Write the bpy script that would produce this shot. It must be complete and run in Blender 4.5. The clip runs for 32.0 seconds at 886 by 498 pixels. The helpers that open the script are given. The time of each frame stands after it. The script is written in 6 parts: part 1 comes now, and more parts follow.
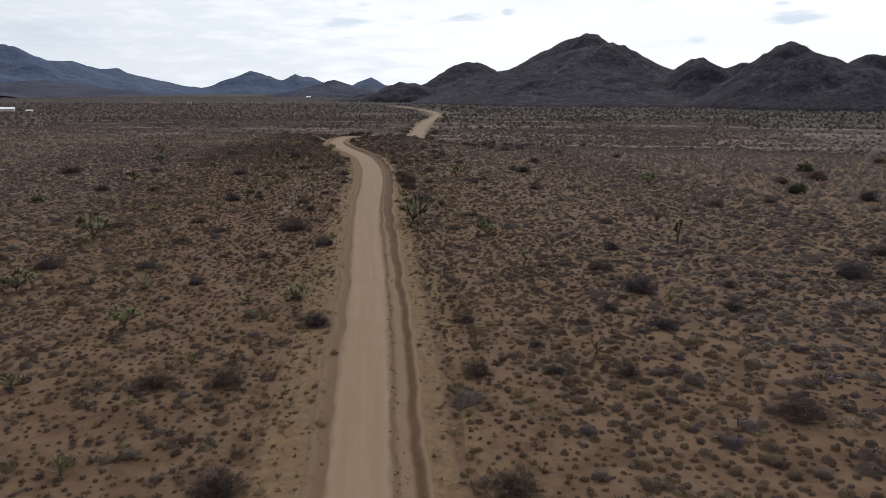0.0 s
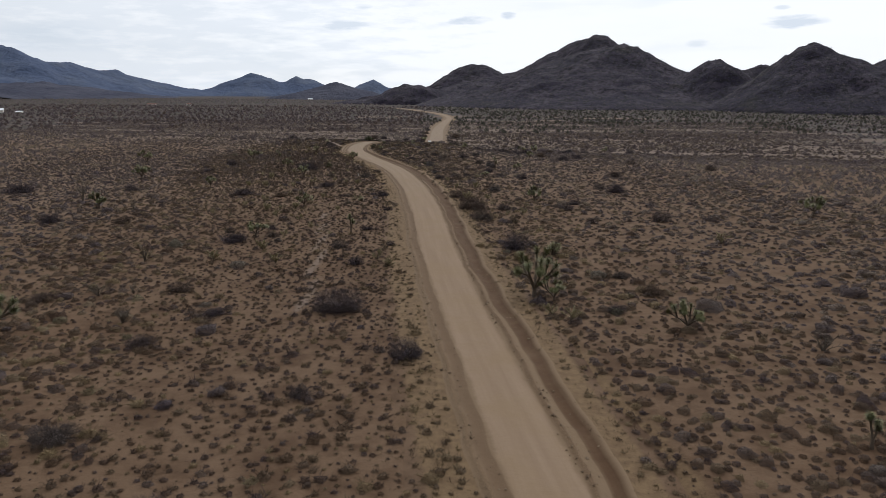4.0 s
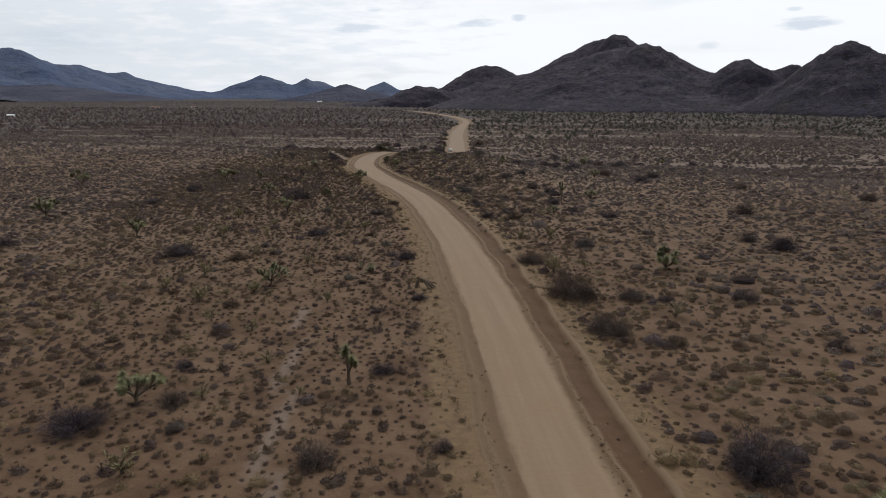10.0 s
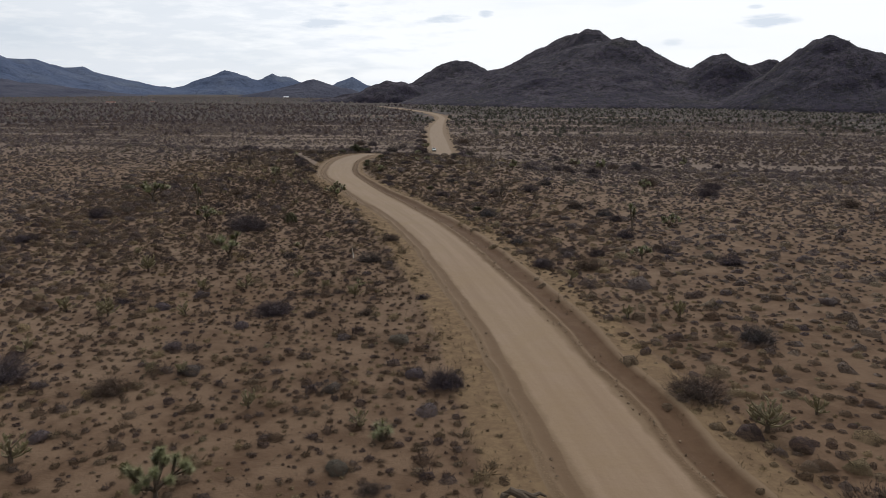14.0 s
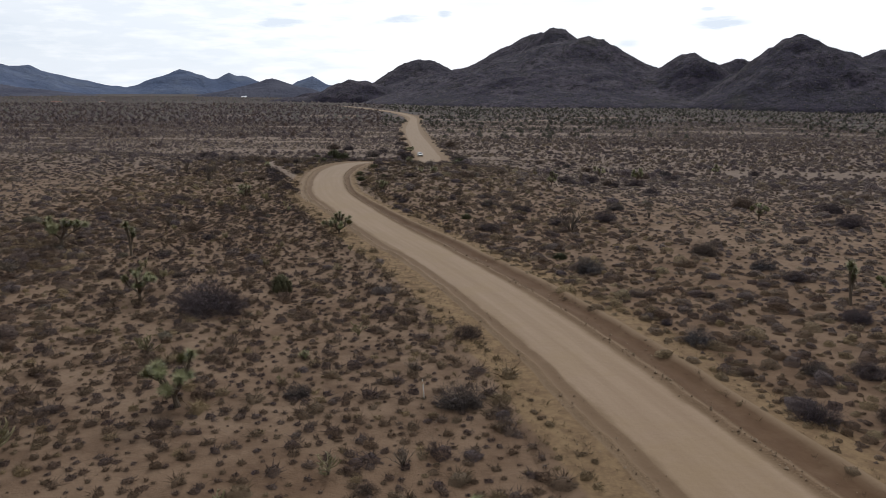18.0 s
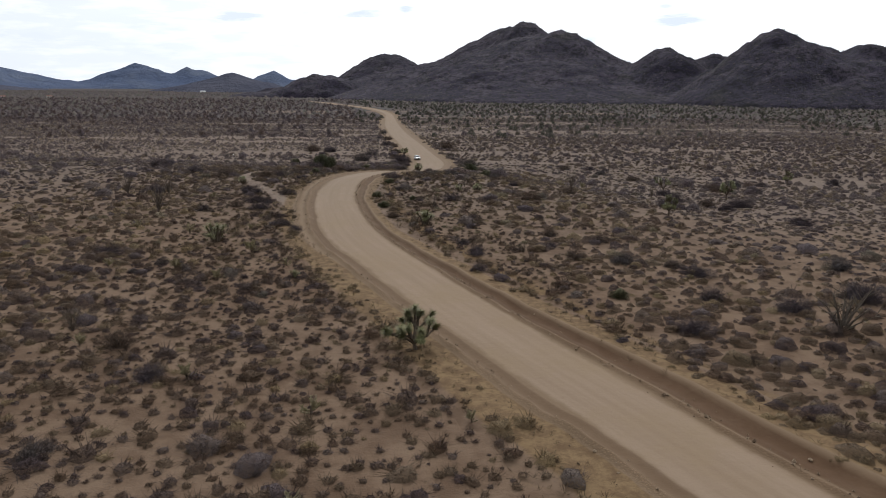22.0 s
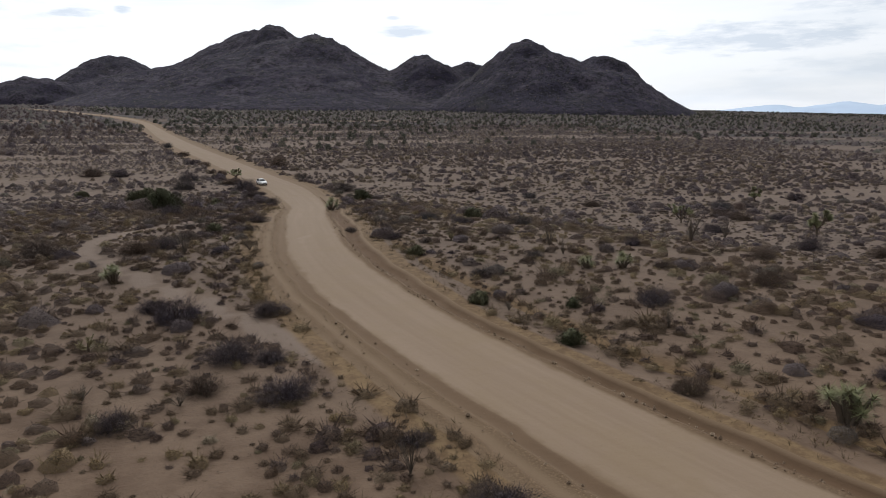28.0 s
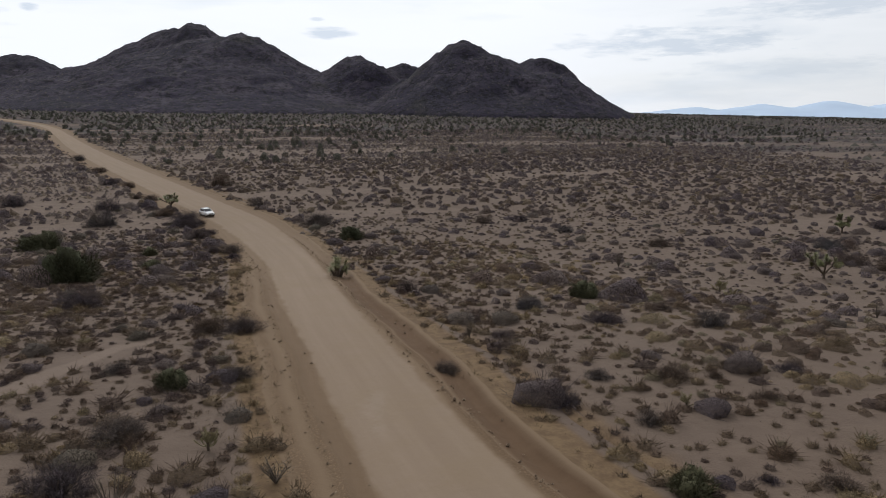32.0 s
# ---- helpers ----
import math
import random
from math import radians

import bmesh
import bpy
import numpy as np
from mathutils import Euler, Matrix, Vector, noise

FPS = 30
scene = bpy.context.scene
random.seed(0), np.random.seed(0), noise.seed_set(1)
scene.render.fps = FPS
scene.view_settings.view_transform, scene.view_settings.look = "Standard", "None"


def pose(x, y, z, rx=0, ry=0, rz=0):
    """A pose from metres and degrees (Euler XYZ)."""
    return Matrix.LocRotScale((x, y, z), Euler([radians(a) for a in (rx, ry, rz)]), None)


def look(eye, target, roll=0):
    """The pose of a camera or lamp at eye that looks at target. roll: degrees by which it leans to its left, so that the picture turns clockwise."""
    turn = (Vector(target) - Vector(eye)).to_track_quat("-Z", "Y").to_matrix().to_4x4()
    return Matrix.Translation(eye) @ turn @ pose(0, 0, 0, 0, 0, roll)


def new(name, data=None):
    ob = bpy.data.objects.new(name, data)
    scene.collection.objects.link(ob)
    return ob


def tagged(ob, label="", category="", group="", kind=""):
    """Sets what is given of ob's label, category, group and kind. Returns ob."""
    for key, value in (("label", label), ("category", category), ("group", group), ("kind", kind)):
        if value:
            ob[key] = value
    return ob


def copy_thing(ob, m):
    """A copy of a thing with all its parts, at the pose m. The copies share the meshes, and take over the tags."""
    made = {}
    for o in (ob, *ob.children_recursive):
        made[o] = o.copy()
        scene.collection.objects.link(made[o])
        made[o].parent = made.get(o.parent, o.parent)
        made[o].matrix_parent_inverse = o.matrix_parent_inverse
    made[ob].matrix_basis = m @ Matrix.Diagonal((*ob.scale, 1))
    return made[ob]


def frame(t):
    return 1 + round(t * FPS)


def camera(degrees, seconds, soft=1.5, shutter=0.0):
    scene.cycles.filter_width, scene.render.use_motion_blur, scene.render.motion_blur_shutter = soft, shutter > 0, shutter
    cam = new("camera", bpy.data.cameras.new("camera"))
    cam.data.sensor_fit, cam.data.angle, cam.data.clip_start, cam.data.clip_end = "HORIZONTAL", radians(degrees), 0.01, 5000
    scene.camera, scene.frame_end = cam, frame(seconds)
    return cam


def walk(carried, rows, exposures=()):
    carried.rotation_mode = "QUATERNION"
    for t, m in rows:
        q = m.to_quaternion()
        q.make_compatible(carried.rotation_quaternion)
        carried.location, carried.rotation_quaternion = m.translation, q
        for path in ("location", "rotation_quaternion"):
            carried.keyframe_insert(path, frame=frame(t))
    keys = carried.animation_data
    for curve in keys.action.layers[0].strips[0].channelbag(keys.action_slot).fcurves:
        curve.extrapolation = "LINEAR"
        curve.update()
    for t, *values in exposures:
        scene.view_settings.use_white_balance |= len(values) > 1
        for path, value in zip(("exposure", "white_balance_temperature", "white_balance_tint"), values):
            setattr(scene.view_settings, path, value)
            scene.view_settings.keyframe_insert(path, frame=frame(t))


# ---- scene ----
cam = camera(63.9, 32.0, 0.8)
PATH = [
    (0, (0.94, 1.41, 19.79), (0.920, 4.154, 19.228), -0.6),
    (0.5, (-0.03, 8.44, 19.84), (-0.038, 11.180, 19.271), -0.5),
    (1, (-1.07, 15.19, 19.73), (-1.085, 17.928, 19.170), -0.5),
    (1.5, (-2.48, 21.43, 19.53), (-2.493, 24.174, 18.970), -0.4),
    (2, (-4.35, 27.24, 19.40), (-4.361, 29.985, 18.844), -0.4),
    (2.5, (-6.50, 32.67, 19.27), (-6.511, 35.420, 18.721), -0.4),
    (3, (-8.79, 37.80, 19.12), (-8.802, 40.543, 18.575), -0.4),
    (3.5, (-11.07, 42.71, 19.04), (-11.085, 45.451, 18.493), -0.4),
    (5.5, (-16.94, 62.01, 18.86), (-16.968, 64.760, 18.305), -0.6),
    (6, (-17.62, 66.67, 18.88), (-17.655, 69.412, 18.329), -0.5),
    (6.5, (-18.14, 71.28, 18.85), (-18.171, 74.024, 18.305), -0.5),
    (7, (-18.46, 75.77, 18.85), (-18.501, 78.512, 18.304), -0.5),
    (7.5, (-18.56, 80.06, 18.76), (-18.607, 82.803, 18.218), -0.5),
    (8, (-18.58, 84.30, 18.75), (-18.627, 87.051, 18.215), -0.5),
    (8.5, (-18.75, 88.79, 18.83), (-18.801, 91.542, 18.298), -0.4),
    (9, (-18.91, 93.39, 19.02), (-18.966, 96.142, 18.487), -0.4),
    (9.5, (-19.19, 98.10, 19.17), (-19.251, 100.843, 18.634), -0.5),
    (10, (-19.56, 103.08, 19.25), (-19.618, 105.829, 18.708), -0.5),
    (10.5, (-20.17, 108.32, 19.24), (-20.229, 111.070, 18.700), -0.4),
    (11, (-20.96, 113.57, 19.14), (-21.013, 116.316, 18.603), -0.4),
    (11.5, (-21.77, 118.95, 19.11), (-21.836, 121.696, 18.557), -0.3),
    (12, (-22.63, 124.23, 18.95), (-22.694, 126.977, 18.402), -0.4),
    (12.5, (-23.63, 129.49, 18.85), (-23.692, 132.236, 18.295), -0.4),
    (13, (-24.69, 134.99, 18.83), (-24.702, 137.736, 18.271), -0.4),
    (13.5, (-25.66, 139.95, 18.65), (-25.595, 142.696, 18.092), -0.5),
    (14, (-26.61, 144.67, 18.51), (-26.547, 147.417, 17.952), -0.5),
    (14.5, (-27.59, 149.41, 18.45), (-27.531, 152.160, 17.896), -0.4),
    (16.5, (-32.20, 168.60, 18.18), (-32.127, 171.343, 17.630), -0.1),
    (17, (-33.21, 173.36, 18.19), (-33.127, 176.105, 17.636), -0.2),
    (17.5, (-34.54, 177.99, 18.18), (-34.412, 180.727, 17.623), -0.5),
    (18, (-36.14, 182.54, 18.10), (-35.925, 185.273, 17.542), -0.5),
    (18.5, (-37.72, 187.19, 17.99), (-37.433, 189.913, 17.422), -0.3),
    (19, (-38.96, 192.17, 17.87), (-38.619, 194.891, 17.304), -0.3),
    (19.5, (-39.97, 197.58, 17.84), (-39.623, 200.301, 17.276), -0.4),
    (20, (-41.05, 203.13, 17.88), (-40.704, 205.848, 17.308), -0.3),
    (20.5, (-42.15, 208.79, 17.99), (-41.814, 211.513, 17.416), -0.3),
    (21, (-43.26, 214.54, 18.01), (-42.923, 217.260, 17.433), -0.4),
    (21.5, (-44.34, 220.17, 17.94), (-43.998, 222.891, 17.370), -0.4),
    (22, (-45.34, 225.58, 17.79), (-44.983, 228.297, 17.214), -0.4),
    (22.5, (-46.56, 230.87, 17.72), (-46.190, 233.587, 17.150), -0.4),
    (23, (-47.83, 236.30, 17.63), (-47.432, 239.009, 17.060), -0.3),
    (23.5, (-49.35, 241.80, 17.66), (-48.916, 244.509, 17.081), -0.3),
    (24, (-51.08, 247.53, 17.73), (-50.596, 250.229, 17.157), -0.2),
    (24.5, (-53.01, 252.96, 17.85), (-52.447, 255.639, 17.277), -0.2),
    (25, (-55.24, 258.13, 17.95), (-54.592, 260.793, 17.380), -0.2),
    (25.5, (-57.32, 263.56, 18.03), (-56.613, 266.211, 17.469), -0.2),
    (26, (-59.37, 269.08, 18.08), (-58.579, 271.711, 17.520), -0.2),
    (26.5, (-61.03, 274.53, 18.01), (-60.070, 277.101, 17.445), -0.3),
    (28.5, (-65.30, 293.04, 16.71), (-63.942, 295.425, 16.157), -0.4),
    (29, (-65.91, 297.66, 16.71), (-64.485, 300.000, 16.156), -0.4),
    (29.5, (-66.08, 302.67, 16.73), (-64.593, 304.976, 16.180), -0.5),
    (30, (-65.59, 307.96, 16.84), (-64.053, 310.234, 16.290), -0.3),
    (30.5, (-64.32, 313.05, 16.97), (-62.789, 315.328, 16.421), -0.4),
    (31, (-62.70, 317.96, 17.10), (-61.174, 320.236, 16.545), -0.5),
    (31.5, (-60.75, 322.87, 17.41), (-59.221, 325.147, 16.860), -0.4),
    (32, (-58.80, 327.72, 17.83), (-57.275, 330.000, 17.282), -0.4),
]
walk(cam, [(t, look(eye, target, roll)) for t, eye, target, roll in PATH],
     exposures=[(0, -0.23, 6300, 10), (5, -0.28, 6300, 10), (10, -0.31, 6400, 10), (14, -0.27, 6400, 10), (18, -0.15, 6300, 10), (24, -0.06, 6300, 10), (27, -0.13, 6300, 10), (29, -0.24, 6300, 10), (32, -0.29, 6300, 10)])

# ---- light ----
SUN_AZ, SUN_EL = 14.0, 42.0        # degrees to the right of +y, above the horizon
world = bpy.data.worlds.new("world")
scene.world = world
world.use_nodes = True
wn, wl = world.node_tree.nodes, world.node_tree.links
wn.clear()
w_out = wn.new("ShaderNodeOutputWorld")
w_sky = wn.new("ShaderNodeTexSky")
w_sky.sky_type, w_sky.sun_disc = "NISHITA", False
w_sky.sun_elevation, w_sky.sun_rotation = radians(SUN_EL), radians(SUN_AZ)
w_sky.air_density, w_sky.dust_density, w_sky.altitude = 1.0, 2.0, 900
w_bg = wn.new("ShaderNodeBackground")
w_bg.inputs["Strength"].default_value = 0.085
wl.new(w_sky.outputs[0], w_bg.inputs["Color"])
w_co = wn.new("ShaderNodeTexCoord")
w_map = wn.new("ShaderNodeMapping")
w_map.inputs["Scale"].default_value = (1.0, 1.0, 5.5)
wl.new(w_co.outputs["Generated"], w_map.inputs["Vector"])
w_n1 = wn.new("ShaderNodeTexNoise")
w_n1.inputs["Scale"].default_value, w_n1.inputs["Detail"].default_value, w_n1.inputs["Roughness"].default_value = 3.2, 7, 0.6
w_n1.inputs["Distortion"].default_value = 0.4
wl.new(w_map.outputs[0], w_n1.inputs["Vector"])
w_mask = wn.new("ShaderNodeMapRange")
w_mask.inputs["From Min"].default_value, w_mask.inputs["From Max"].default_value = 0.36, 0.56
w_mask.inputs["To Min"].default_value, w_mask.inputs["To Max"].default_value = 0.90, 1.0
wl.new(w_n1.outputs["Fac"], w_mask.inputs["Value"])
w_n2 = wn.new("ShaderNodeTexNoise")
w_n2.inputs["Scale"].default_value, w_n2.inputs["Detail"].default_value = 3.4, 6
wl.new(w_map.outputs[0], w_n2.inputs["Vector"])
w_ramp = wn.new("ShaderNodeValToRGB")
w_ramp.color_ramp.elements[0].position, w_ramp.color_ramp.elements[1].position = 0.31, 0.44
w_ramp.color_ramp.elements[0].color, w_ramp.color_ramp.elements[1].color = (0.83, 0.875, 0.93, 1), (0.96, 0.978, 1.0, 1)
wl.new(w_n2.outputs["Fac"], w_ramp.inputs["Fac"])
w_cl = wn.new("ShaderNodeBackground")
# thin cloud is brightest towards the sun it veils
w_dot = wn.new("ShaderNodeVectorMath")
w_dot.operation = "DOT_PRODUCT"
w_dot.inputs[1].default_value = (math.sin(radians(SUN_AZ)) * math.cos(radians(SUN_EL)), math.cos(radians(SUN_AZ)) * math.cos(radians(SUN_EL)), math.sin(radians(SUN_EL)))
wl.new(w_co.outputs["Generated"], w_dot.inputs[0])
w_glow = wn.new("ShaderNodeMapRange")
for w_key, w_val in (("From Min", -0.7), ("From Max", 0.75), ("To Min", 0.12), ("To Max", 1.24)):
    w_glow.inputs[w_key].default_value = w_val
wl.new(w_dot.outputs["Value"], w_glow.inputs["Value"])
wl.new(w_glow.outputs[0], w_cl.inputs["Strength"])


def w_math(op, a, b=0.0):
    t = wn.new("ShaderNodeMath")
    t.operation = op
    for sock, v in zip(t.inputs, (a, b)):
        if hasattr(v, "is_output"):
            wl.new(v, sock)
        else:
            sock.default_value = v
    return t.outputs[0]


# small grey cloudlets and a grey veil, by bearing and height in degrees, half width, half height and depth of tone
CLOUDLETS = [(-26.0, 5.0, 26.0, 7.0, 0.42), (-7.8, 6.15, 2.1, 0.50, 0.75), (-6.4, 7.5, 0.9, 0.28, 0.6), (1.9, 6.46, 1.8, 0.34, 0.8), (4.8, 6.82, 0.6, 0.28, 0.8), (18.8, 4.4, 0.9, 0.30, 0.5),
             (25.0, 5.65, 2.1, 0.48, 0.8), (24.3, 6.6, 0.6, 0.16, 0.6), (-12.5, 4.7, 2.0, 0.32, 0.4), (-22.0, 5.0, 4.5, 0.5, 0.3), (51.0, 4.6, 8.5, 1.1, 0.75), (61.0, 6.6, 7.0, 0.9, 0.65), (60.0, 2.6, 9.0, 0.7, 0.35)]
w_xyz = wn.new("ShaderNodeSeparateXYZ")
wl.new(w_co.outputs["Generated"], w_xyz.inputs[0])
w_n3 = wn.new("ShaderNodeTexNoise")
w_n3.inputs["Scale"].default_value, w_n3.inputs["Detail"].default_value, w_n3.inputs["Roughness"].default_value = 16.0, 6, 0.62
wl.new(w_map.outputs[0], w_n3.inputs["Vector"])
w_az = w_math("MULTIPLY", w_math("ARCTAN2", w_xyz.outputs[0], w_xyz.outputs[1]), 180 / math.pi)
w_el = w_math("MULTIPLY", w_math("ARCSINE", w_xyz.outputs[2]), 180 / math.pi)
w_rag = w_math("MULTIPLY", w_math("SUBTRACT", w_n3.outputs["Fac"], 0.5), 4.6)
w_grey = 0.0
for c_az, c_el, c_w, c_h, c_k in CLOUDLETS:
    du = w_math("DIVIDE", w_math("SUBTRACT", w_az, c_az), c_w)
    dv = w_math("DIVIDE", w_math("SUBTRACT", w_el, c_el), c_h)
    rim = w_math("ADD", w_math("ADD", w_math("MULTIPLY", du, du), w_math("MULTIPLY", dv, dv)), w_rag)
    veil = w_math("MULTIPLY", w_math("MAXIMUM", w_math("MINIMUM", w_math("SUBTRACT", 1.0, rim), 1.0), 0.0), c_k)
    w_grey = w_math("MAXIMUM", veil, w_grey)
w_tone = wn.new("ShaderNodeMix")
w_tone.data_type = "RGBA"
wl.new(w_grey, w_tone.inputs[0])
wl.new(w_ramp.outputs[0], w_tone.inputs[6])
w_tone.inputs[7].default_value = (0.63, 0.70, 0.79, 1)
wl.new(w_tone.outputs[2], w_cl.inputs["Color"])
w_mix = wn.new("ShaderNodeMixShader")
wl.new(w_mask.outputs[0], w_mix.inputs[0])
wl.new(w_bg.outputs[0], w_mix.inputs[1])
wl.new(w_cl.outputs[0], w_mix.inputs[2])
wl.new(w_mix.outputs[0], w_out.inputs["Surface"])

sun_data = bpy.data.lights.new("sun", "SUN")
sun_data.energy, sun_data.angle, sun_data.color = 1.7, radians(6), (1.0, 0.977, 0.94)
sun = new("sun", sun_data)
sa, se = radians(SUN_AZ), radians(SUN_EL)
sun.matrix_world = look((0, 0, 300), (-math.sin(sa) * math.cos(se) * 100, -math.cos(sa) * math.cos(se) * 100, 300 - math.sin(se) * 100))

# ---- materials ----


class Mat:
    """A node material with short calls for noise, mixing and bump."""

    def __init__(self, name, rough=0.9, metal=0.0, spec=0.15):
        self.m = bpy.data.materials.new(name)
        self.m.use_nodes = True
        self.n, self.l = self.m.node_tree.nodes, self.m.node_tree.links
        self.b = self.n["Principled BSDF"]
        self.b.inputs["Roughness"].default_value = rough
        self.b.inputs["Metallic"].default_value = metal
        self.b.inputs["Specular IOR Level"].default_value = spec
        self.pos = self.n.new("ShaderNodeNewGeometry").outputs["Position"]

    def put(self, key, v):
        sock = self.b.inputs[key]
        if hasattr(v, "is_output"):
            self.l.new(v, sock)
        else:
            sock.default_value = (*v, 1) if isinstance(v, tuple) and len(v) == 3 else v
        return self

    def _in(self, sock, v):
        if hasattr(v, "is_output"):
            self.l.new(v, sock)
        else:
            sock.default_value = (*v, 1) if isinstance(v, tuple) and len(v) == 3 else v

    def noise(self, scale, detail=4, rough=0.55, vec=None):
        t = self.n.new("ShaderNodeTexNoise")
        t.inputs["Scale"].default_value, t.inputs["Detail"].default_value, t.inputs["Roughness"].default_value = scale, detail, rough
        self.l.new(vec or self.pos, t.inputs["Vector"])
        return t.outputs["Fac"]

    def cells(self, scale, vec=None):
        t = self.n.new("ShaderNodeTexVoronoi")
        t.inputs["Scale"].default_value = scale
        self.l.new(vec or self.pos, t.inputs["Vector"])
        return t.outputs["Distance"]

    def stretch(self, sx, sy, sz, vec=None):
        t = self.n.new("ShaderNodeMapping")
        t.inputs["Scale"].default_value = (sx, sy, sz)
        self.l.new(vec or self.pos, t.inputs["Vector"])
        return t.outputs[0]

    def attr(self, name):
        t = self.n.new("ShaderNodeAttribute")
        t.attribute_name = name
        return t.outputs["Fac"]

    def span(self, v, a, b, lo=0.0, hi=1.0):
        t = self.n.new("ShaderNodeMapRange")
        t.interpolation_type = "SMOOTHSTEP"
        for k, x in (("From Min", a), ("From Max", b), ("To Min", lo), ("To Max", hi)):
            t.inputs[k].default_value = x
        self.l.new(v, t.inputs["Value"])
        return t.outputs[0]

    def math(self, op, a, b=0.0):
        t = self.n.new("ShaderNodeMath")
        t.operation = op
        self._in(t.inputs[0], a)
        self._in(t.inputs[1], b)
        return t.outputs[0]

    def mix(self, f, a, b, how="MIX"):
        t = self.n.new("ShaderNodeMix")
        t.data_type, t.blend_type = "RGBA", how
        self._in(t.inputs[0], f)
        self._in(t.inputs[6], a)
        self._in(t.inputs[7], b)
        return t.outputs[2]

    def ramp(self, f, stops):
        t = self.n.new("ShaderNodeValToRGB")
        e = t.color_ramp.elements
        while len(e) < len(stops):
            e.new(0.5)
        for k, (p, c) in zip(e, stops):
            k.position, k.color = p, (*c, 1)
        self.l.new(f, t.inputs["Fac"])
        return t.outputs[0]

    def rand(self):
        return self.n.new("ShaderNodeObjectInfo").outputs["Random"]

    def island(self):
        g = self.n.new("ShaderNodeNewGeometry")
        return g.outputs["Random Per Island"]

    def bump(self, h, dist, strength=1.0):
        t = self.n.new("ShaderNodeBump")
        t.inputs["Distance"].default_value, t.inputs["Strength"].default_value = dist, strength
        self.l.new(h, t.inputs["Height"])
        self.l.new(t.outputs[0], self.b.inputs["Normal"])
        return self


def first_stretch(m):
    """Where the soil of the first stretch of the plain is browner and darker."""
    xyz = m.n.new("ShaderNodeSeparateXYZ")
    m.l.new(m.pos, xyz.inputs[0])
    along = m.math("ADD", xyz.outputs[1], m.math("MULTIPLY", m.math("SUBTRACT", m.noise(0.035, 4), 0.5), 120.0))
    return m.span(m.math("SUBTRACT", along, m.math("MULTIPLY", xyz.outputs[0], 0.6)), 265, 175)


def straw_colour(m):
    c = m.mix(m.span(m.noise(1.3, 6, 0.75), 0.36, 0.64), (0.112, 0.070, 0.038), (0.182, 0.122, 0.065))
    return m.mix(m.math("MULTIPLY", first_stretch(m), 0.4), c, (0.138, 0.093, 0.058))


def soil_colour(m):
    """Decomposed-granite sand: warm patches, grey gravel, pale bare flats."""
    big, mid, fine = m.noise(0.035, 4), m.noise(0.33, 5, 0.65), m.noise(5.5, 4, 0.7)
    c = m.ramp(big, [(0.30, (0.130, 0.083, 0.053)), (0.52, (0.146, 0.098, 0.066)), (0.72, (0.124, 0.076, 0.047))])
    c = m.mix(m.span(mid, 0.42, 0.66), c, (0.102, 0.065, 0.042))
    c = m.mix(m.span(mid, 0.60, 0.28, 0.0, 0.55), c, (0.188, 0.132, 0.090))
    c = m.mix(m.span(fine, 0.50, 0.75, 0.0, 0.55), c, (0.105, 0.077, 0.058))
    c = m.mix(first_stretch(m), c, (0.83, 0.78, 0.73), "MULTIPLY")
    # greyer sand on the low plain, trodden sand on the trails
    c = m.mix(m.math("MULTIPLY", m.attr("sand"), 0.9), c, m.mix(m.noise(0.6, 5, 0.7), (0.100, 0.074, 0.059), (0.160, 0.122, 0.097)))
    return c


def trodden(m, c):
    k = m.span(m.math("ADD", m.attr("trail"), m.math("MULTIPLY", m.noise(0.55, 5, 0.65), 0.6)), 0.65, 1.0)
    return m.mix(m.math("MULTIPLY", k, 0.8), c, (0.172, 0.130, 0.103))


soil = Mat("desert_soil", 0.95, spec=0.08)
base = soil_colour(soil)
edge_n = soil.noise(0.55, 5, 0.65)
verge = soil.span(soil.math("ADD", soil.attr("verge"), soil.math("MULTIPLY", edge_n, 0.7)), 0.55, 1.05)
base = soil.mix(soil.math("MULTIPLY", verge, soil.math("SUBTRACT", 1.0, soil.math("MULTIPLY", soil.attr("sand"), 0.35))), base, straw_colour(soil))
base = trodden(soil, base)
far_n = soil.noise(0.018, 6, 0.6, soil.stretch(0.45, 1.0, 1.0))
scrubby = soil.math("MULTIPLY", soil.attr("far"), soil.span(far_n, 0.62, 0.46, 0.72, 1.0))
# scrub-littered far ground; its purple-grey also carries painted distance haze
base = soil.mix(scrubby, base, soil.mix(soil.noise(0.12, 6, 0.75), (0.040, 0.035, 0.036), (0.074, 0.062, 0.058)))
soil.put("Base Color", base)
soil.bump(soil.math("ADD", soil.noise(1.1, 6, 0.6), soil.math("MULTIPLY", soil.noise(9.0, 3), 0.35)), 0.16, 0.7)

gravel = Mat("graded_dirt", 0.93, spec=0.1)
u, sdist = gravel.attr("u"), gravel.attr("s")
uv = gravel.n.new("ShaderNodeCombineXYZ")
gravel.l.new(u, uv.inputs[0])
gravel.l.new(sdist, uv.inputs[1])
streak = gravel.noise(1.0, 5, 0.6, gravel.stretch(1.15, 0.035, 1.0, uv.outputs[0]))
patch = gravel.noise(0.22, 6, 0.68)
fine = gravel.noise(7.0, 4, 0.7)
c = gravel.mix(gravel.span(streak, 0.25, 0.78), (0.207, 0.150, 0.104), (0.252, 0.189, 0.137))
c = gravel.mix(gravel.span(patch, 0.40, 0.68, 0.0, 0.7), c, (0.219, 0.160, 0.103))
c = gravel.mix(gravel.span(fine, 0.55, 0.80, 0.0, 0.35), c, (0.165, 0.122, 0.086))
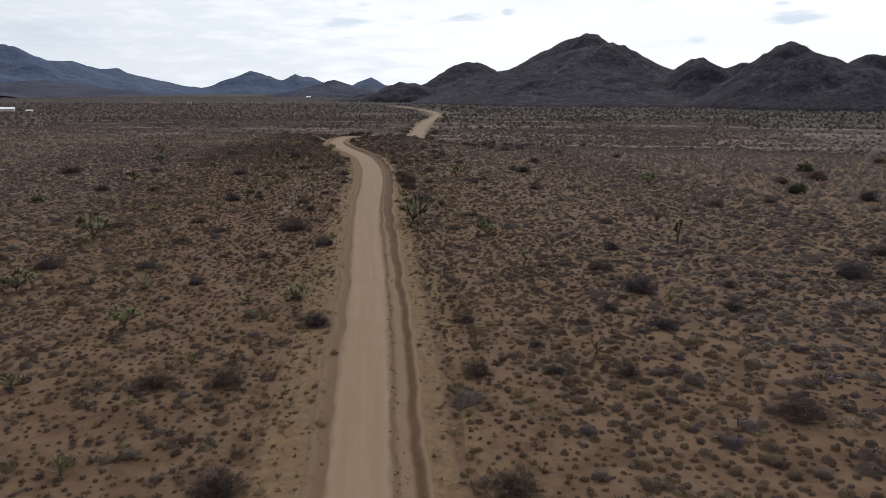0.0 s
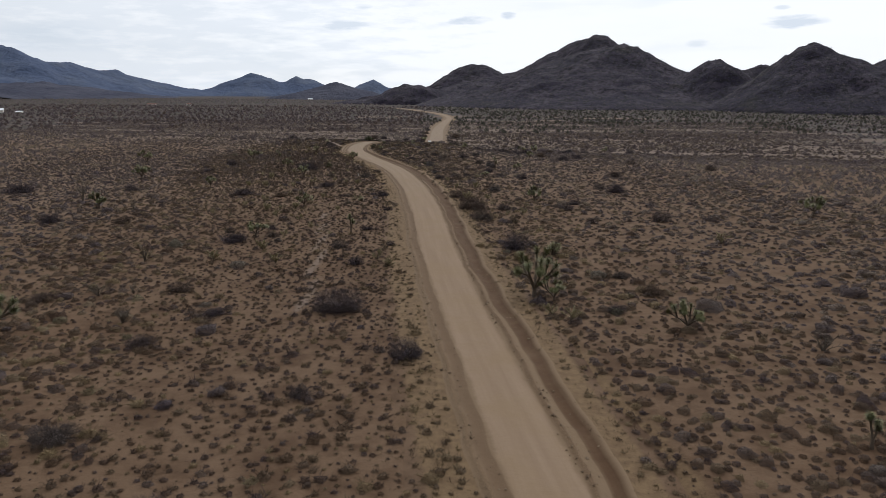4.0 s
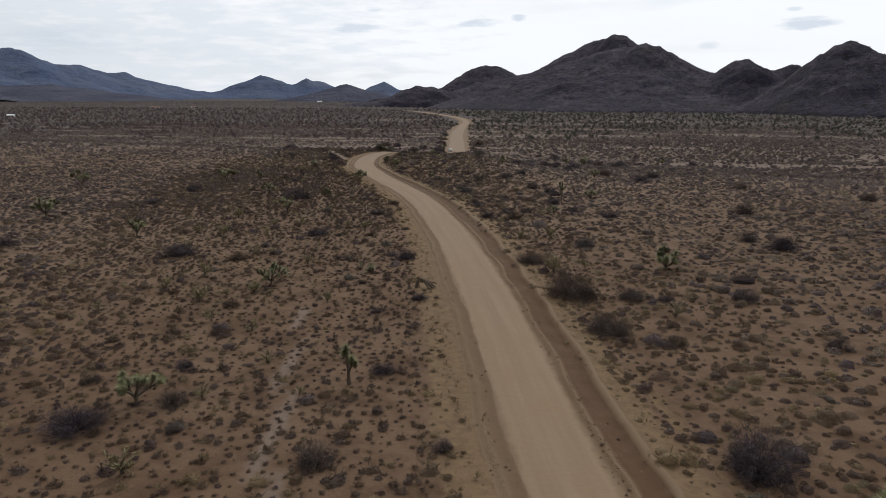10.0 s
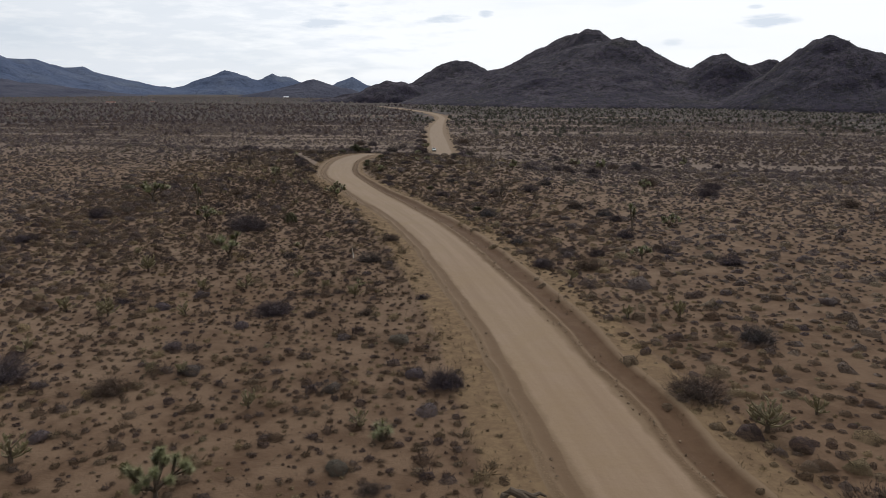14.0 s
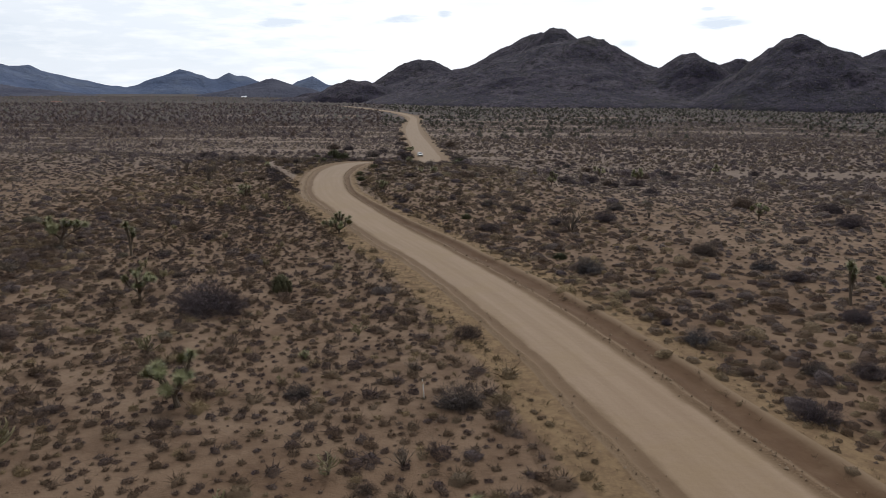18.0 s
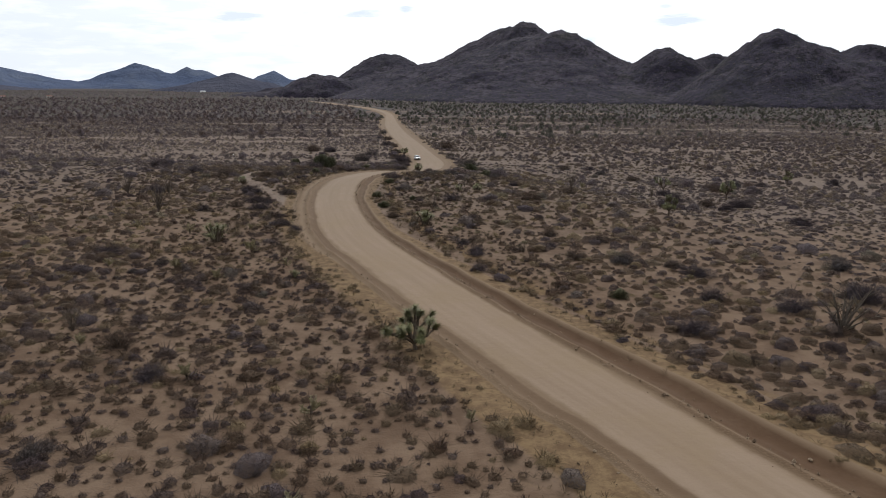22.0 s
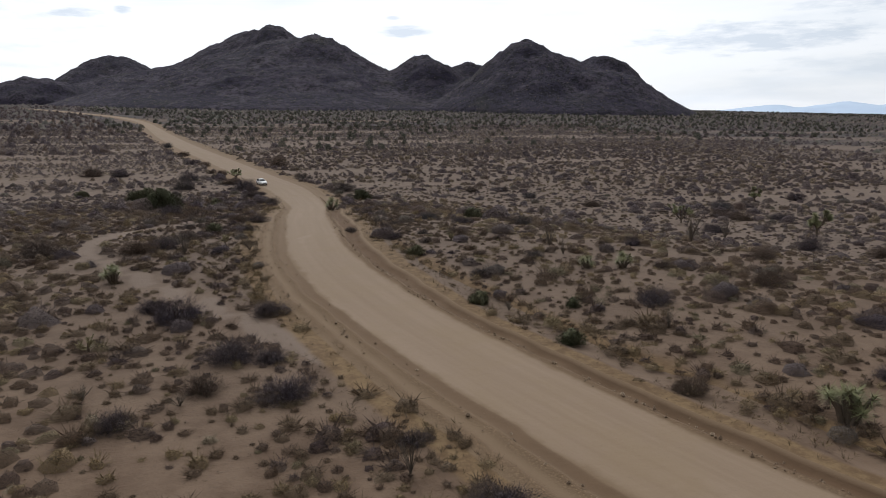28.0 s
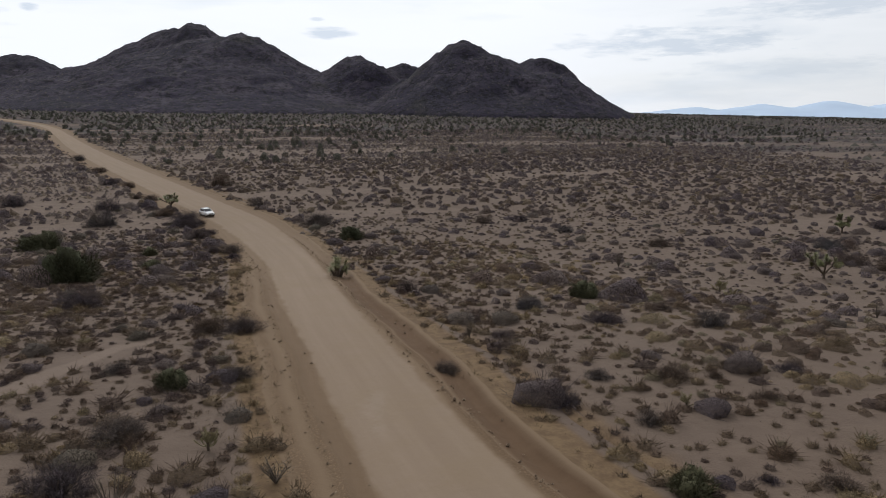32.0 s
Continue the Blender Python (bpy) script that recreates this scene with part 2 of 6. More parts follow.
c = gravel.mix(gravel.math("MULTIPLY", gravel.attr("scuff"), gravel.span(gravel.noise(1.7, 4), 0.35, 0.6, 0.0, 0.28)), c, (0.30, 0.25, 0.20))
c = gravel.mix(gravel.math("MULTIPLY", gravel.attr("sand"), 0.35), c, (0.200, 0.157, 0.123))
wob = gravel.math("MULTIPLY", gravel.math("SUBTRACT", gravel.noise(0.5, 5, 0.65), 0.5), 1.1)
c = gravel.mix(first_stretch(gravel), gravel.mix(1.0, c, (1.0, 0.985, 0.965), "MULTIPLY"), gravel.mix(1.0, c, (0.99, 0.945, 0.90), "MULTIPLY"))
lane = gravel.attr("lane")
# the windrows of loose gravel along both sides, then the bare cut of the ditch, brown soil with its shade painted in,
# then the straw-coloured verge
crumbs = gravel.cells(9.0)
row = gravel.mix(gravel.span(crumbs, 0.15, 0.42), (0.205, 0.135, 0.078), (0.105, 0.066, 0.038))
c = gravel.mix(gravel.span(gravel.math("ADD", lane, gravel.math("MULTIPLY", wob, 0.35)), 0.86, 1.04, 0.0, 0.85), c, (0.160, 0.110, 0.068))
c = gravel.mix(gravel.math("MULTIPLY", gravel.attr("row"), 0.55), c, row)
c = gravel.mix(gravel.math("MULTIPLY", gravel.attr("ditch"), gravel.span(gravel.noise(0.45, 5, 0.7), 0.25, 0.55, 0.8, 1.0)), c,
               gravel.mix(gravel.noise(1.2, 5), (0.072, 0.041, 0.023), (0.104, 0.061, 0.035)))
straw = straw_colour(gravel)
straw = gravel.mix(gravel.math("MULTIPLY", gravel.attr("sand"), 0.25), straw, (0.104, 0.075, 0.056))
c = gravel.mix(gravel.span(gravel.math("ADD", gravel.attr("side"), gravel.math("MULTIPLY", wob, 0.30)), 0.30, 0.62), c, straw)
c = gravel.mix(gravel.span(gravel.math("ADD", gravel.attr("rim"), gravel.math("MULTIPLY", wob, 0.35)), 0.40, 0.75), c, trodden(gravel, soil_colour(gravel)))
gravel.put("Base Color", c)
gravel.bump(gravel.math("ADD", gravel.noise(2.2, 6, 0.65), gravel.math("MULTIPLY", gravel.math("MULTIPLY", crumbs, gravel.attr("row")), 0.7)), 0.07, 0.6)


def tinted(name, stops, rough=0.85, sheen=0.0, by="tint", spread=0.35, grain=24.0, open_part=0.0, dark=0.5, hole=12.0, soft=0.09):
    """Plant matter whose hue goes by clump, with a second variation blade by blade."""
    m = Mat(name, rough, spec=0.12)
    k = m.attr(by) if by == "tint" else m.rand()
    col = m.ramp(k, stops)
    col = m.mix(m.math("MULTIPLY", m.island(), spread), col, (0.25, 0.195, 0.140))
    twig = m.noise(grain, 3, 0.75)
    # near-black pits in the colour stand for dark hollows between twigs
    col = m.mix(m.span(twig, 0.42, 0.62, 0.0, 0.75), col, m.mix(dark, col, (0.018, 0.014, 0.013)))
    m.put("Base Color", col)
    m.bump(twig, 0.9 / grain, 0.7)
    if open_part:                       # gaps between the twigs
        gap = m.n.new("ShaderNodeBsdfTransparent")
        blend = m.n.new("ShaderNodeMixShader")
        lace = m.noise(hole, 3, 0.75, m.stretch(1.0, 1.0, 0.6))
        m.l.new(m.span(lace, open_part - soft, open_part + soft), blend.inputs[0])
        m.l.new(gap.outputs[0], blend.inputs[1])
        m.l.new(m.b.outputs[0], blend.inputs[2])
        m.l.new(blend.outputs[0], m.n["Material Output"].inputs["Surface"])
    return m


tuft_mat = tinted("dry_tufts", [(0.0, (0.045, 0.030, 0.035)), (0.22, (0.058, 0.037, 0.034)), (0.40, (0.076, 0.044, 0.026)), (0.60, (0.096, 0.064, 0.038)),
                                (0.78, (0.215, 0.152, 0.078)), (0.90, (0.124, 0.104, 0.058)), (1.0, (0.240, 0.190, 0.130))], spread=0.24, grain=20.0, open_part=0.48, hole=22.0, soft=0.12, dark=0.55)
# purple-grey end of these hues includes a painted tint of distance haze
outer_mat = tinted("dry_tufts_beyond", [(0.0, (0.056, 0.042, 0.050)), (0.30, (0.077, 0.056, 0.055)), (0.58, (0.104, 0.073, 0.054)), (0.78, (0.140, 0.102, 0.064)), (1.0, (0.180, 0.146, 0.113))], spread=0.26, grain=9.0, open_part=0.46, hole=9.0, soft=0.10)
low_mat = tinted("low_shrub_twigs", [(0.0, (0.062, 0.048, 0.059)), (0.4, (0.086, 0.065, 0.066)), (0.7, (0.079, 0.072, 0.049)), (1.0, (0.132, 0.096, 0.070))], spread=0.24, grain=22.0, open_part=0.46, dark=0.4, hole=18.0, soft=0.12)
# dark scrub hues, shifted to purple-grey for haze in the colour
scrub_mat = tinted("far_scrub", [(0.0, (0.058, 0.047, 0.053)), (0.4, (0.080, 0.063, 0.064)), (0.7, (0.058, 0.058, 0.046)), (1.0, (0.120, 0.094, 0.082))], spread=0.15, grain=7.0)
bush_mat = tinted("plain_bush_twigs", [(0.0, (0.072, 0.055, 0.066)), (0.4, (0.098, 0.072, 0.070)), (0.62, (0.108, 0.072, 0.058)), (0.7, (0.052, 0.054, 0.040)), (1.0, (0.064, 0.064, 0.046))], spread=0.12, grain=8.0, open_part=0.48, hole=7.0)
shrub_mat = tinted("grey_shrub_twigs", [(0.0, (0.063, 0.049, 0.064)), (0.4, (0.085, 0.067, 0.076)), (0.7, (0.112, 0.076, 0.056)), (1.0, (0.081, 0.077, 0.086))], by="rand", spread=0.2, grain=24.0, open_part=0.53, dark=0.35, hole=11.0)
green_mat = tinted("dark_green_leaves", [(0.0, (0.050, 0.055, 0.028)), (0.6, (0.066, 0.068, 0.034)), (1.0, (0.084, 0.080, 0.042))], by="rand", spread=0.12, grain=17.0, open_part=0.42, hole=9.0)
leaf_mat = tinted("yucca_blades", [(0.0, (0.150, 0.165, 0.066)), (0.5, (0.190, 0.198, 0.086)), (1.0, (0.235, 0.230, 0.115))], 0.55, by="rand", spread=0.35, dark=0.25)
dead_leaf_mat = tinted("dead_blades", [(0.0, (0.120, 0.090, 0.062)), (1.0, (0.165, 0.125, 0.088))], by="rand", spread=0.2)
cholla_mat = tinted("cholla_joints", [(0.0, (0.230, 0.205, 0.105)), (0.5, (0.290, 0.250, 0.140)), (1.0, (0.340, 0.295, 0.195))], by="rand", spread=0.4)
ocotillo_mat = tinted("ocotillo_wands", [(0.0, (0.105, 0.088, 0.074)), (1.0, (0.140, 0.115, 0.092))], by="rand", spread=0.2)

bark = Mat("shaggy_bark", 0.95)
bark.put("Base Color", bark.mix(bark.noise(9, 5, 0.7, bark.stretch(1, 1, 0.3)), (0.072, 0.055, 0.042), (0.175, 0.135, 0.100)))
bark.bump(bark.noise(22, 4, 0.7, bark.stretch(1, 1, 0.25)), 0.03)

rock = Mat("mountain_rock", 0.95, spec=0.08)
rn = rock.noise(0.007, 6, 0.6)
rc = rock.ramp(rn, [(0.32, (0.028, 0.024, 0.039)), (0.50, (0.042, 0.036, 0.054)), (0.68, (0.031, 0.028, 0.041))])
rc = rock.mix(rock.span(rock.noise(0.022, 6, 0.7), 0.46, 0.60, 0.0, 0.8), rc, (0.076, 0.064, 0.082))      # talus
rc = rock.mix(rock.span(rock.noise(0.013, 5, 0.65), 0.55, 0.70, 0.0, 0.55), rc, (0.044, 0.042, 0.032))    # scrub on the slopes
rc = rock.mix(rock.span(rock.noise(0.13, 4, 0.8), 0.46, 0.58, 0.0, 0.85), rc, (0.022, 0.021, 0.024))       # bushes and gaps between boulders
rc = rock.mix(rock.span(rock.noise(0.21, 3, 0.8), 0.60, 0.70, 0.0, 0.6), rc, (0.088, 0.077, 0.082))       # pale boulders
rock.put("Base Color", rc)
rock.bump(rock.math("ADD", rock.noise(0.05, 8, 0.7), rock.math("MULTIPLY", rock.noise(0.35, 4, 0.7), 0.3)), 8.0, 0.7)

# middle range: distance haze is mixed into the blue-grey base colour
haze_mid = Mat("hazed_middle_range", 1.0, spec=0.0)
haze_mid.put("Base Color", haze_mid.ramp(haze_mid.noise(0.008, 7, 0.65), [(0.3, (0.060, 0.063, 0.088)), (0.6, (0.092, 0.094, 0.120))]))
haze_mid.bump(haze_mid.noise(0.02, 6, 0.65), 26.0, 0.9)
# far ranges: the blue of aerial haze is put into the base colours
haze = Mat("hazed_distant_range", 1.0, spec=0.0)
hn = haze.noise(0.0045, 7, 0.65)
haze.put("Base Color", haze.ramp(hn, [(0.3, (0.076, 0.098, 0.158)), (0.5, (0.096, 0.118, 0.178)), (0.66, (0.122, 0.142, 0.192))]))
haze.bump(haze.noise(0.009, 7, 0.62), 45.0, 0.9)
# this pale blue base colour is mostly painted aerial haze
haze_far = Mat("hazed_palest_range", 1.0, spec=0.0)
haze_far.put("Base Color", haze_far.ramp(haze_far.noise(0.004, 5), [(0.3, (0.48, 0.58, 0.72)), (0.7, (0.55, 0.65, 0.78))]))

# ---- numbers and noise ----


def lattice(ix, iy, seed):
    h = (ix.astype(np.int64) * 374761393 + iy.astype(np.int64) * 668265263 + seed * 1274126177) & 0x7FFFFFFF
    h = ((h ^ (h >> 13)) * 1274126177) & 0x7FFFFFFF
    return ((h ^ (h >> 16)) & 0xFFFF) / 65535.0


def vnoise(x, y, size, seed=1):
    """Smooth value noise from 0 to 1 with features of that size in metres."""
    x, y = np.asarray(x, float) / size, np.asarray(y, float) / size
    ix, iy = np.floor(x), np.floor(y)
    fx, fy = x - ix, y - iy
    fx, fy = fx * fx * (3 - 2 * fx), fy * fy * (3 - 2 * fy)
    ix, iy = ix.astype(np.int64), iy.astype(np.int64)
    a, b = lattice(ix, iy, seed), lattice(ix + 1, iy, seed)
    c2, d = lattice(ix, iy + 1, seed), lattice(ix + 1, iy + 1, seed)
    return (a * (1 - fx) + b * fx) * (1 - fy) + (c2 * (1 - fx) + d * fx) * fy


def fbm(x, y, size, seed=1, octaves=4, fall=0.5):
    total, amp, norm = 0.0, 1.0, 0.0
    for k in range(octaves):
        total = total + amp * vnoise(x, y, size / 2 ** k, seed + 17 * k)
        norm, amp = norm + amp, amp * fall
    return total / norm


def smooth(a, b, v):
    t = np.clip((np.asarray(v, float) - a) / (b - a), 0, 1)
    return t * t * (3 - 2 * t)


# ---- lie of the land ----
ROAD_Y = np.array([-400, -60, 0, 35, 78, 115, 137, 170, 200, 216, 230, 250, 266, 282, 300, 315, 330, 347, 362, 381, 406, 443,
                   481, 522, 580, 650, 760, 843, 950, 1033, 1140, 1250, 1324, 1385, 1450, 1560], float)
ROAD_X = np.array([40, 6, -0.5, -3.85, -8.0, -12.2, -14.35, -16.9, -20.4, -22.9, -25.5, -30.7, -35.9, -40.5, -45.2, -46.9, -47.4, -45.65, -41.75,
                   -36.2, -28.2, -20.4, -19.8, -19.8, -20.0, -18.8, -14.0, -10.5, -16, -28, -52, -78, -104, -147, -215, -380], float)
_slope = np.gradient(ROAD_X, ROAD_Y)


def road_x(y):
    """The road's centre line, a smooth curve through its stations."""
    y = np.clip(np.asarray(y, float), ROAD_Y[0], ROAD_Y[-1] - 1e-6)
    i = np.clip(np.searchsorted(ROAD_Y, y, side="right") - 1, 0, len(ROAD_Y) - 2)
    h = ROAD_Y[i + 1] - ROAD_Y[i]
    t = (y - ROAD_Y[i]) / h
    return ((2 * t ** 3 - 3 * t ** 2 + 1) * ROAD_X[i] + (t ** 3 - 2 * t ** 2 + t) * h * _slope[i]
            + (-2 * t ** 3 + 3 * t ** 2) * ROAD_X[i + 1] + (t ** 3 - t ** 2) * h * _slope[i + 1])


def road_offset(x, y):
    """Metres from the centre line, to the right positive."""
    s = (road_x(np.asarray(y, float) + 1) - road_x(np.asarray(y, float) - 1)) / 2
    return (np.asarray(x, float) - road_x(y)) / np.sqrt(1 + s * s)


LANE_Y = np.array([-400, 35, 75, 110, 137, 170, 230, 260, 282, 300, 335, 350, 365, 382, 405, 445, 480, 660, 850, 1600], float)
LANE_W = np.array([1.75, 1.75, 1.95, 2.0, 2.25, 2.5, 2.5, 2.4, 2.6, 2.82, 2.78, 2.55, 2.5, 2.6, 2.9, 4.2, 4.4, 4.4, 2.9, 2.7], float)


def half_width(y):
    """Half the width of the graded lane; it widens where the road crosses the wash."""
    return np.interp(y, LANE_Y, LANE_W)


def plain(x, y):
    x, y = np.asarray(x, float), np.asarray(y, float)
    near = 0.0145 * (y - 40) - 0.012 * (x + 35) * np.clip(y / 250, 0, 1)
    far = -1.5 + 0.02 * (y - 450) - 0.012 * (x + 35)
    far = far - 0.016 * np.maximum(y - 1600, 0) * smooth(200, 1200, x) - 0.0125 * np.maximum(x - 800, 0)
    w = smooth(333 - 68 * smooth(-22, 15, x), 446, y + 0.35 * (x + 20))
    z = near * (1 - w) + far * w
    return z


TRAIL = [(-52.8, 320, 1.01), (-55.5, 328, 0.94), (-57.2, 333.5, 0.78), (-59.2, 339.5, 0.78), (-62, 347, 0.86), (-63.7, 354, 0.94), (-62.7, 360.5, 0.86), (-59.5, 365.5, 0.78), (-54.5, 370, 0.7), (-50, 373, 0.47)]
FOOTPATH = [(-26.2, 108, 0.25), (-27.6, 121, 0.4), (-28.4, 130.4, 0.45), (-30, 140.7, 0.4), (-31.8, 152.7, 0.4), (-33.5, 165, 0.25)]


def segment_near(x, y, pts):
    """Nearness to a broken line of (x, y, half width): 1 on it, 0 away from it."""
    best = np.zeros(np.shape(x))
    for (ax, ay, aw), (bx, by, bw) in zip(pts, pts[1:]):
        dx, dy = bx - ax, by - ay
        t = np.clip(((x - ax) * dx + (y - ay) * dy) / (dx * dx + dy * dy), 0, 1)
        d = np.hypot(x - ax - t * dx, y - ay - t * dy)
        w = aw + (bw - aw) * t
        best = np.maximum(best, 1 - smooth(0.55, 1.5, d / w))
    return best


def wash(x, y):
    """Pale sandy channels that run across the low plain beyond the rise, in long thin strands."""
    low = smooth(345, 450, np.asarray(y, float) + 0.5 * (np.asarray(x, float) + 20)) * (1 - smooth(900, 1300, y))
    strand = fbm(np.asarray(x, float) * 0.17, np.asarray(y, float) + 0.12 * np.asarray(x, float), 15, 91, 3)
    return low * smooth(0.58, 0.66, strand)


def sandy(x, y):
    """Where the greyer sand of the low plain lies."""
    return smooth(270, 350, y + 0.3 * x) * (1 - smooth(600, 900, y))


def swells(x, y):
    """Small hummocks of the desert floor, dying out beside the road."""
    off = np.abs(road_offset(x, y))
    k = smooth(5.0, 11.0, off)
    return k * (0.55 * (fbm(x, y, 26, 5, 3) - 0.5) + 0.22 * (fbm(x, y, 5, 9, 2) - 0.5))


def ground_z(x, y):
    return plain(x, y) + swells(x, y)


# ---- meshes from arrays ----


def mesh_of(name, verts, faces, mats, attrs=None, smooth_faces=False):
    """A mesh from arrays of vertices and of triangles or quads, with float attributes on its points."""
    me = bpy.data.meshes.new(name)
    verts, faces = np.asarray(verts, np.float32), np.asarray(faces, np.int32)
    k = faces.shape[1]
    me.vertices.add(len(verts))
    me.vertices.foreach_set("co", verts.ravel())
    me.loops.add(faces.size)
    me.loops.foreach_set("vertex_index", faces.ravel())
    me.polygons.add(len(faces))
    me.polygons.foreach_set("loop_start", np.arange(0, faces.size, k, dtype=np.int32))
    me.polygons.foreach_set("use_smooth", np.full(len(faces), smooth_faces))
    for key, val in (attrs or {}).items():
        a = me.attributes.new(key, "FLOAT", "POINT")
        a.data.foreach_set("value", np.asarray(val, np.float32).ravel())
    for m in mats:
        me.materials.append(m.m)
    me.update(calc_edges=True)
    me.validate()
    return me


def grid_faces(nx, ny):
    i = np.arange(nx - 1)[None, :] + nx * np.arange(ny - 1)[:, None]
    return np.stack([i, i + 1, i + nx + 1, i + nx], -1).reshape(-1, 4)


# ---- ground ----
gx = np.concatenate([-np.geomspace(4700, 170, 40), np.arange(-160, -110, 2.0), np.arange(-110, 70, 1.6), np.arange(70, 160, 2.0), np.geomspace(170, 4700, 44)])
gy = np.concatenate([-np.geomspace(4600, 60, 26), np.arange(-50, 20, 5.0), np.arange(20, 520, 1.7), np.arange(520, 900, 3.0), np.geomspace(905, 4900, 70)])
X, Y = np.meshgrid(gx, gy)
off = road_offset(X, Y)
hw = half_width(Y)
reach = (Y > -395) & (Y < 1550)
Z = ground_z(X, Y)
Z = Z - np.where(reach, 0.9 * (1 - smooth(hw + 3.4, hw + 4.6, np.abs(off))), 0)
wide_v = np.where(off < 0, 5.6, 7.5)
verge_a = np.where(reach, 1 - smooth(hw + 2.5 + 0.15 * wide_v, hw + wide_v, np.abs(off)), 0)
trail_a = np.maximum(segment_near(X, Y, TRAIL), 0.50 * wash(X, Y))
trail_a = np.maximum(trail_a, 0.72 * segment_near(X, Y, [(px, py, pw * 2.2) for px, py, pw in FOOTPATH]))
far_a = smooth(120, 430, np.hypot(X + 30, np.maximum(np.abs(Y - 230) - 150, 0))) * (1 - 0.8 * wash(X, Y))
ground = new("ground", mesh_of("ground", np.stack([X, Y, Z], -1).reshape(-1, 3), grid_faces(len(gx), len(gy)), [soil],
                               {"verge": verge_a, "trail": trail_a, "far": far_a, "sand": sandy(X, Y)}, True))
tagged(ground, "sandy desert plain with bare patches between dry tufts", "ground", kind="structure")

# ---- road ----
ry = np.concatenate([np.arange(-60, 20, 4.0), np.arange(20, 480, 0.8), np.arange(480, 900, 2.5), np.arange(900, 1545, 6.0)])
lane_u = np.linspace(-1, 1, 23)
out_u = np.array([0.12, 0.28, 0.42, 0.55, 0.66, 0.8, 0.95, 1.1, 1.22, 1.4, 1.6, 1.8, 2.0, 2.2, 2.4, 2.7, 3.1, 3.6, 4.2, 4.8, 5.3])
RY, K = np.meshgrid(ry, np.arange(len(lane_u) + 2 * len(out_u)), indexing="ij")
HW = half_width(RY)
wob_l = 0.8 * (fbm(RY, 0 * RY, 7, 31, 4, 0.6) - 0.5)
wob_r = 0.8 * (fbm(RY, 0 * RY, 7, 37, 4, 0.6) - 0.5)
U = np.empty(RY.shape)
n0, n1 = len(out_u), len(out_u) + len(lane_u)
U[:, :n0] = -(HW + wob_l)[:, :n0] - out_u[::-1]
U[:, n0:n1] = np.where(lane_u < 0, (HW + wob_l)[:, n0:n1], (HW + wob_r)[:, n0:n1]) * lane_u
U[:, n1:] = (HW + wob_r)[:, n1:] + out_u
edge = np.zeros(RY.shape)                  # metres outside the lane: left negative, right positive
edge[:, :n0], edge[:, n1:] = -out_u[::-1], out_u
sl = (road_x(RY + 1) - road_x(RY - 1)) / 2
nrm = np.sqrt(1 + sl * sl)
RX, RYY = road_x(RY) + U / nrm, RY - U * sl / nrm
level = plain(road_x(RY), RY) * (1 - smooth(2.5, 4.6, np.abs(edge))) + ground_z(RX, RYY) * smooth(2.5, 4.6, np.abs(edge))


def hill(v, c, w):
    return np.exp(-((v - c) / w) ** 2)


ripple = fbm(RX, RYY, 1.1, 41, 2) - 0.5
# the ditch on the right is narrow at first, wide before the bend and narrow again in it
ditch_out = np.interp(RY, [35, 70, 110, 190, 225, 250, 270, 300, 325, 348, 370], [2.0, 2.0, 2.4, 2.8, 3.2, 2.8, 2.2, 1.4, 1.4, 2.2, 2.2])
ditch_in = np.interp(RY, [70, 130], [1.40, 0.68])
edge = np.where(edge > 0, edge * 2.25 / ditch_out, edge)
second = smooth(285, 305, RY)              # a second berm on the outside of the bend
near_part = 1 - 0.8 * smooth(380, 420, RY)
rise = 0.06 * (1 - (U / HW) ** 2) * (np.abs(U) < HW)
rise = rise + near_part * (0.14 * hill(edge, 0.40, 0.18) * (0.7 + 1.6 * ripple) - (0.20 - 0.25 * ripple) * hill(edge, 1.5, 0.5) + 0.17 * hill(edge, 2.25, 0.25)
                           + 0.22 * hill(edge, -1.15, 0.25) * (0.7 + 1.6 * ripple) + 0.25 * second * hill(edge, -2.3, 0.3) * (0.7 + 1.6 * ripple) - 0.08 * hill(edge, -0.5, 0.35))
rise = rise + 0.02 * ripple + 0.03 - 0.16 * smooth(4.4, 5.2, np.abs(edge))
row_a = near_part * np.clip(hill(edge, 0.40, 0.20) + hill(edge, -1.15, 0.28) + second * hill(edge, -2.3, 0.32), 0, 1)
ditch_a = near_part * (1 - 0.2 * smooth(265, 315, RY) - 0.2 * hill(RY, 322, 18)) * np.clip(1.0 * smooth(ditch_in - 0.12, ditch_in + 0.12, edge) * (1 - smooth(1.9, 2.25, edge)) + (0.5 + 0.3 * second - 0.45 * smooth(325, 350, RY)) * smooth(-0.02, -0.15, edge) * (1 - smooth(-0.7, -1.0, edge))
                              + 0.35 * smooth(0.02, 0.2, edge) * (1 - smooth(0.4, 0.55, edge)), 0, 1)
side_a = np.clip(smooth(2.2, 2.7, edge) + smooth(-1.35 - 1.3 * second, -1.8 - 1.3 * second, edge), 0, 1)
rim_a = smooth(3.0, 5.0, np.abs(edge))
road = new("road", mesh_of("road", np.stack([RX, RYY, level + rise], -1).reshape(-1, 3), grid_faces(RY.shape[1], RY.shape[0]), [gravel],
                           {"u": U, "s": RY, "row": row_a, "ditch": ditch_a, "side": side_a, "rim": rim_a, "scuff": segment_near(RX, RYY, [(-45.8, 352.0, 0.3), (-44.7, 354.7, 0.5), (-43.4, 356.3, 0.3)]), "sand": sandy(RX, RYY), "trail": np.maximum(segment_near(RX, RYY, TRAIL), 0.50 * wash(RX, RYY)), "lane": np.abs(U) / HW}, True))
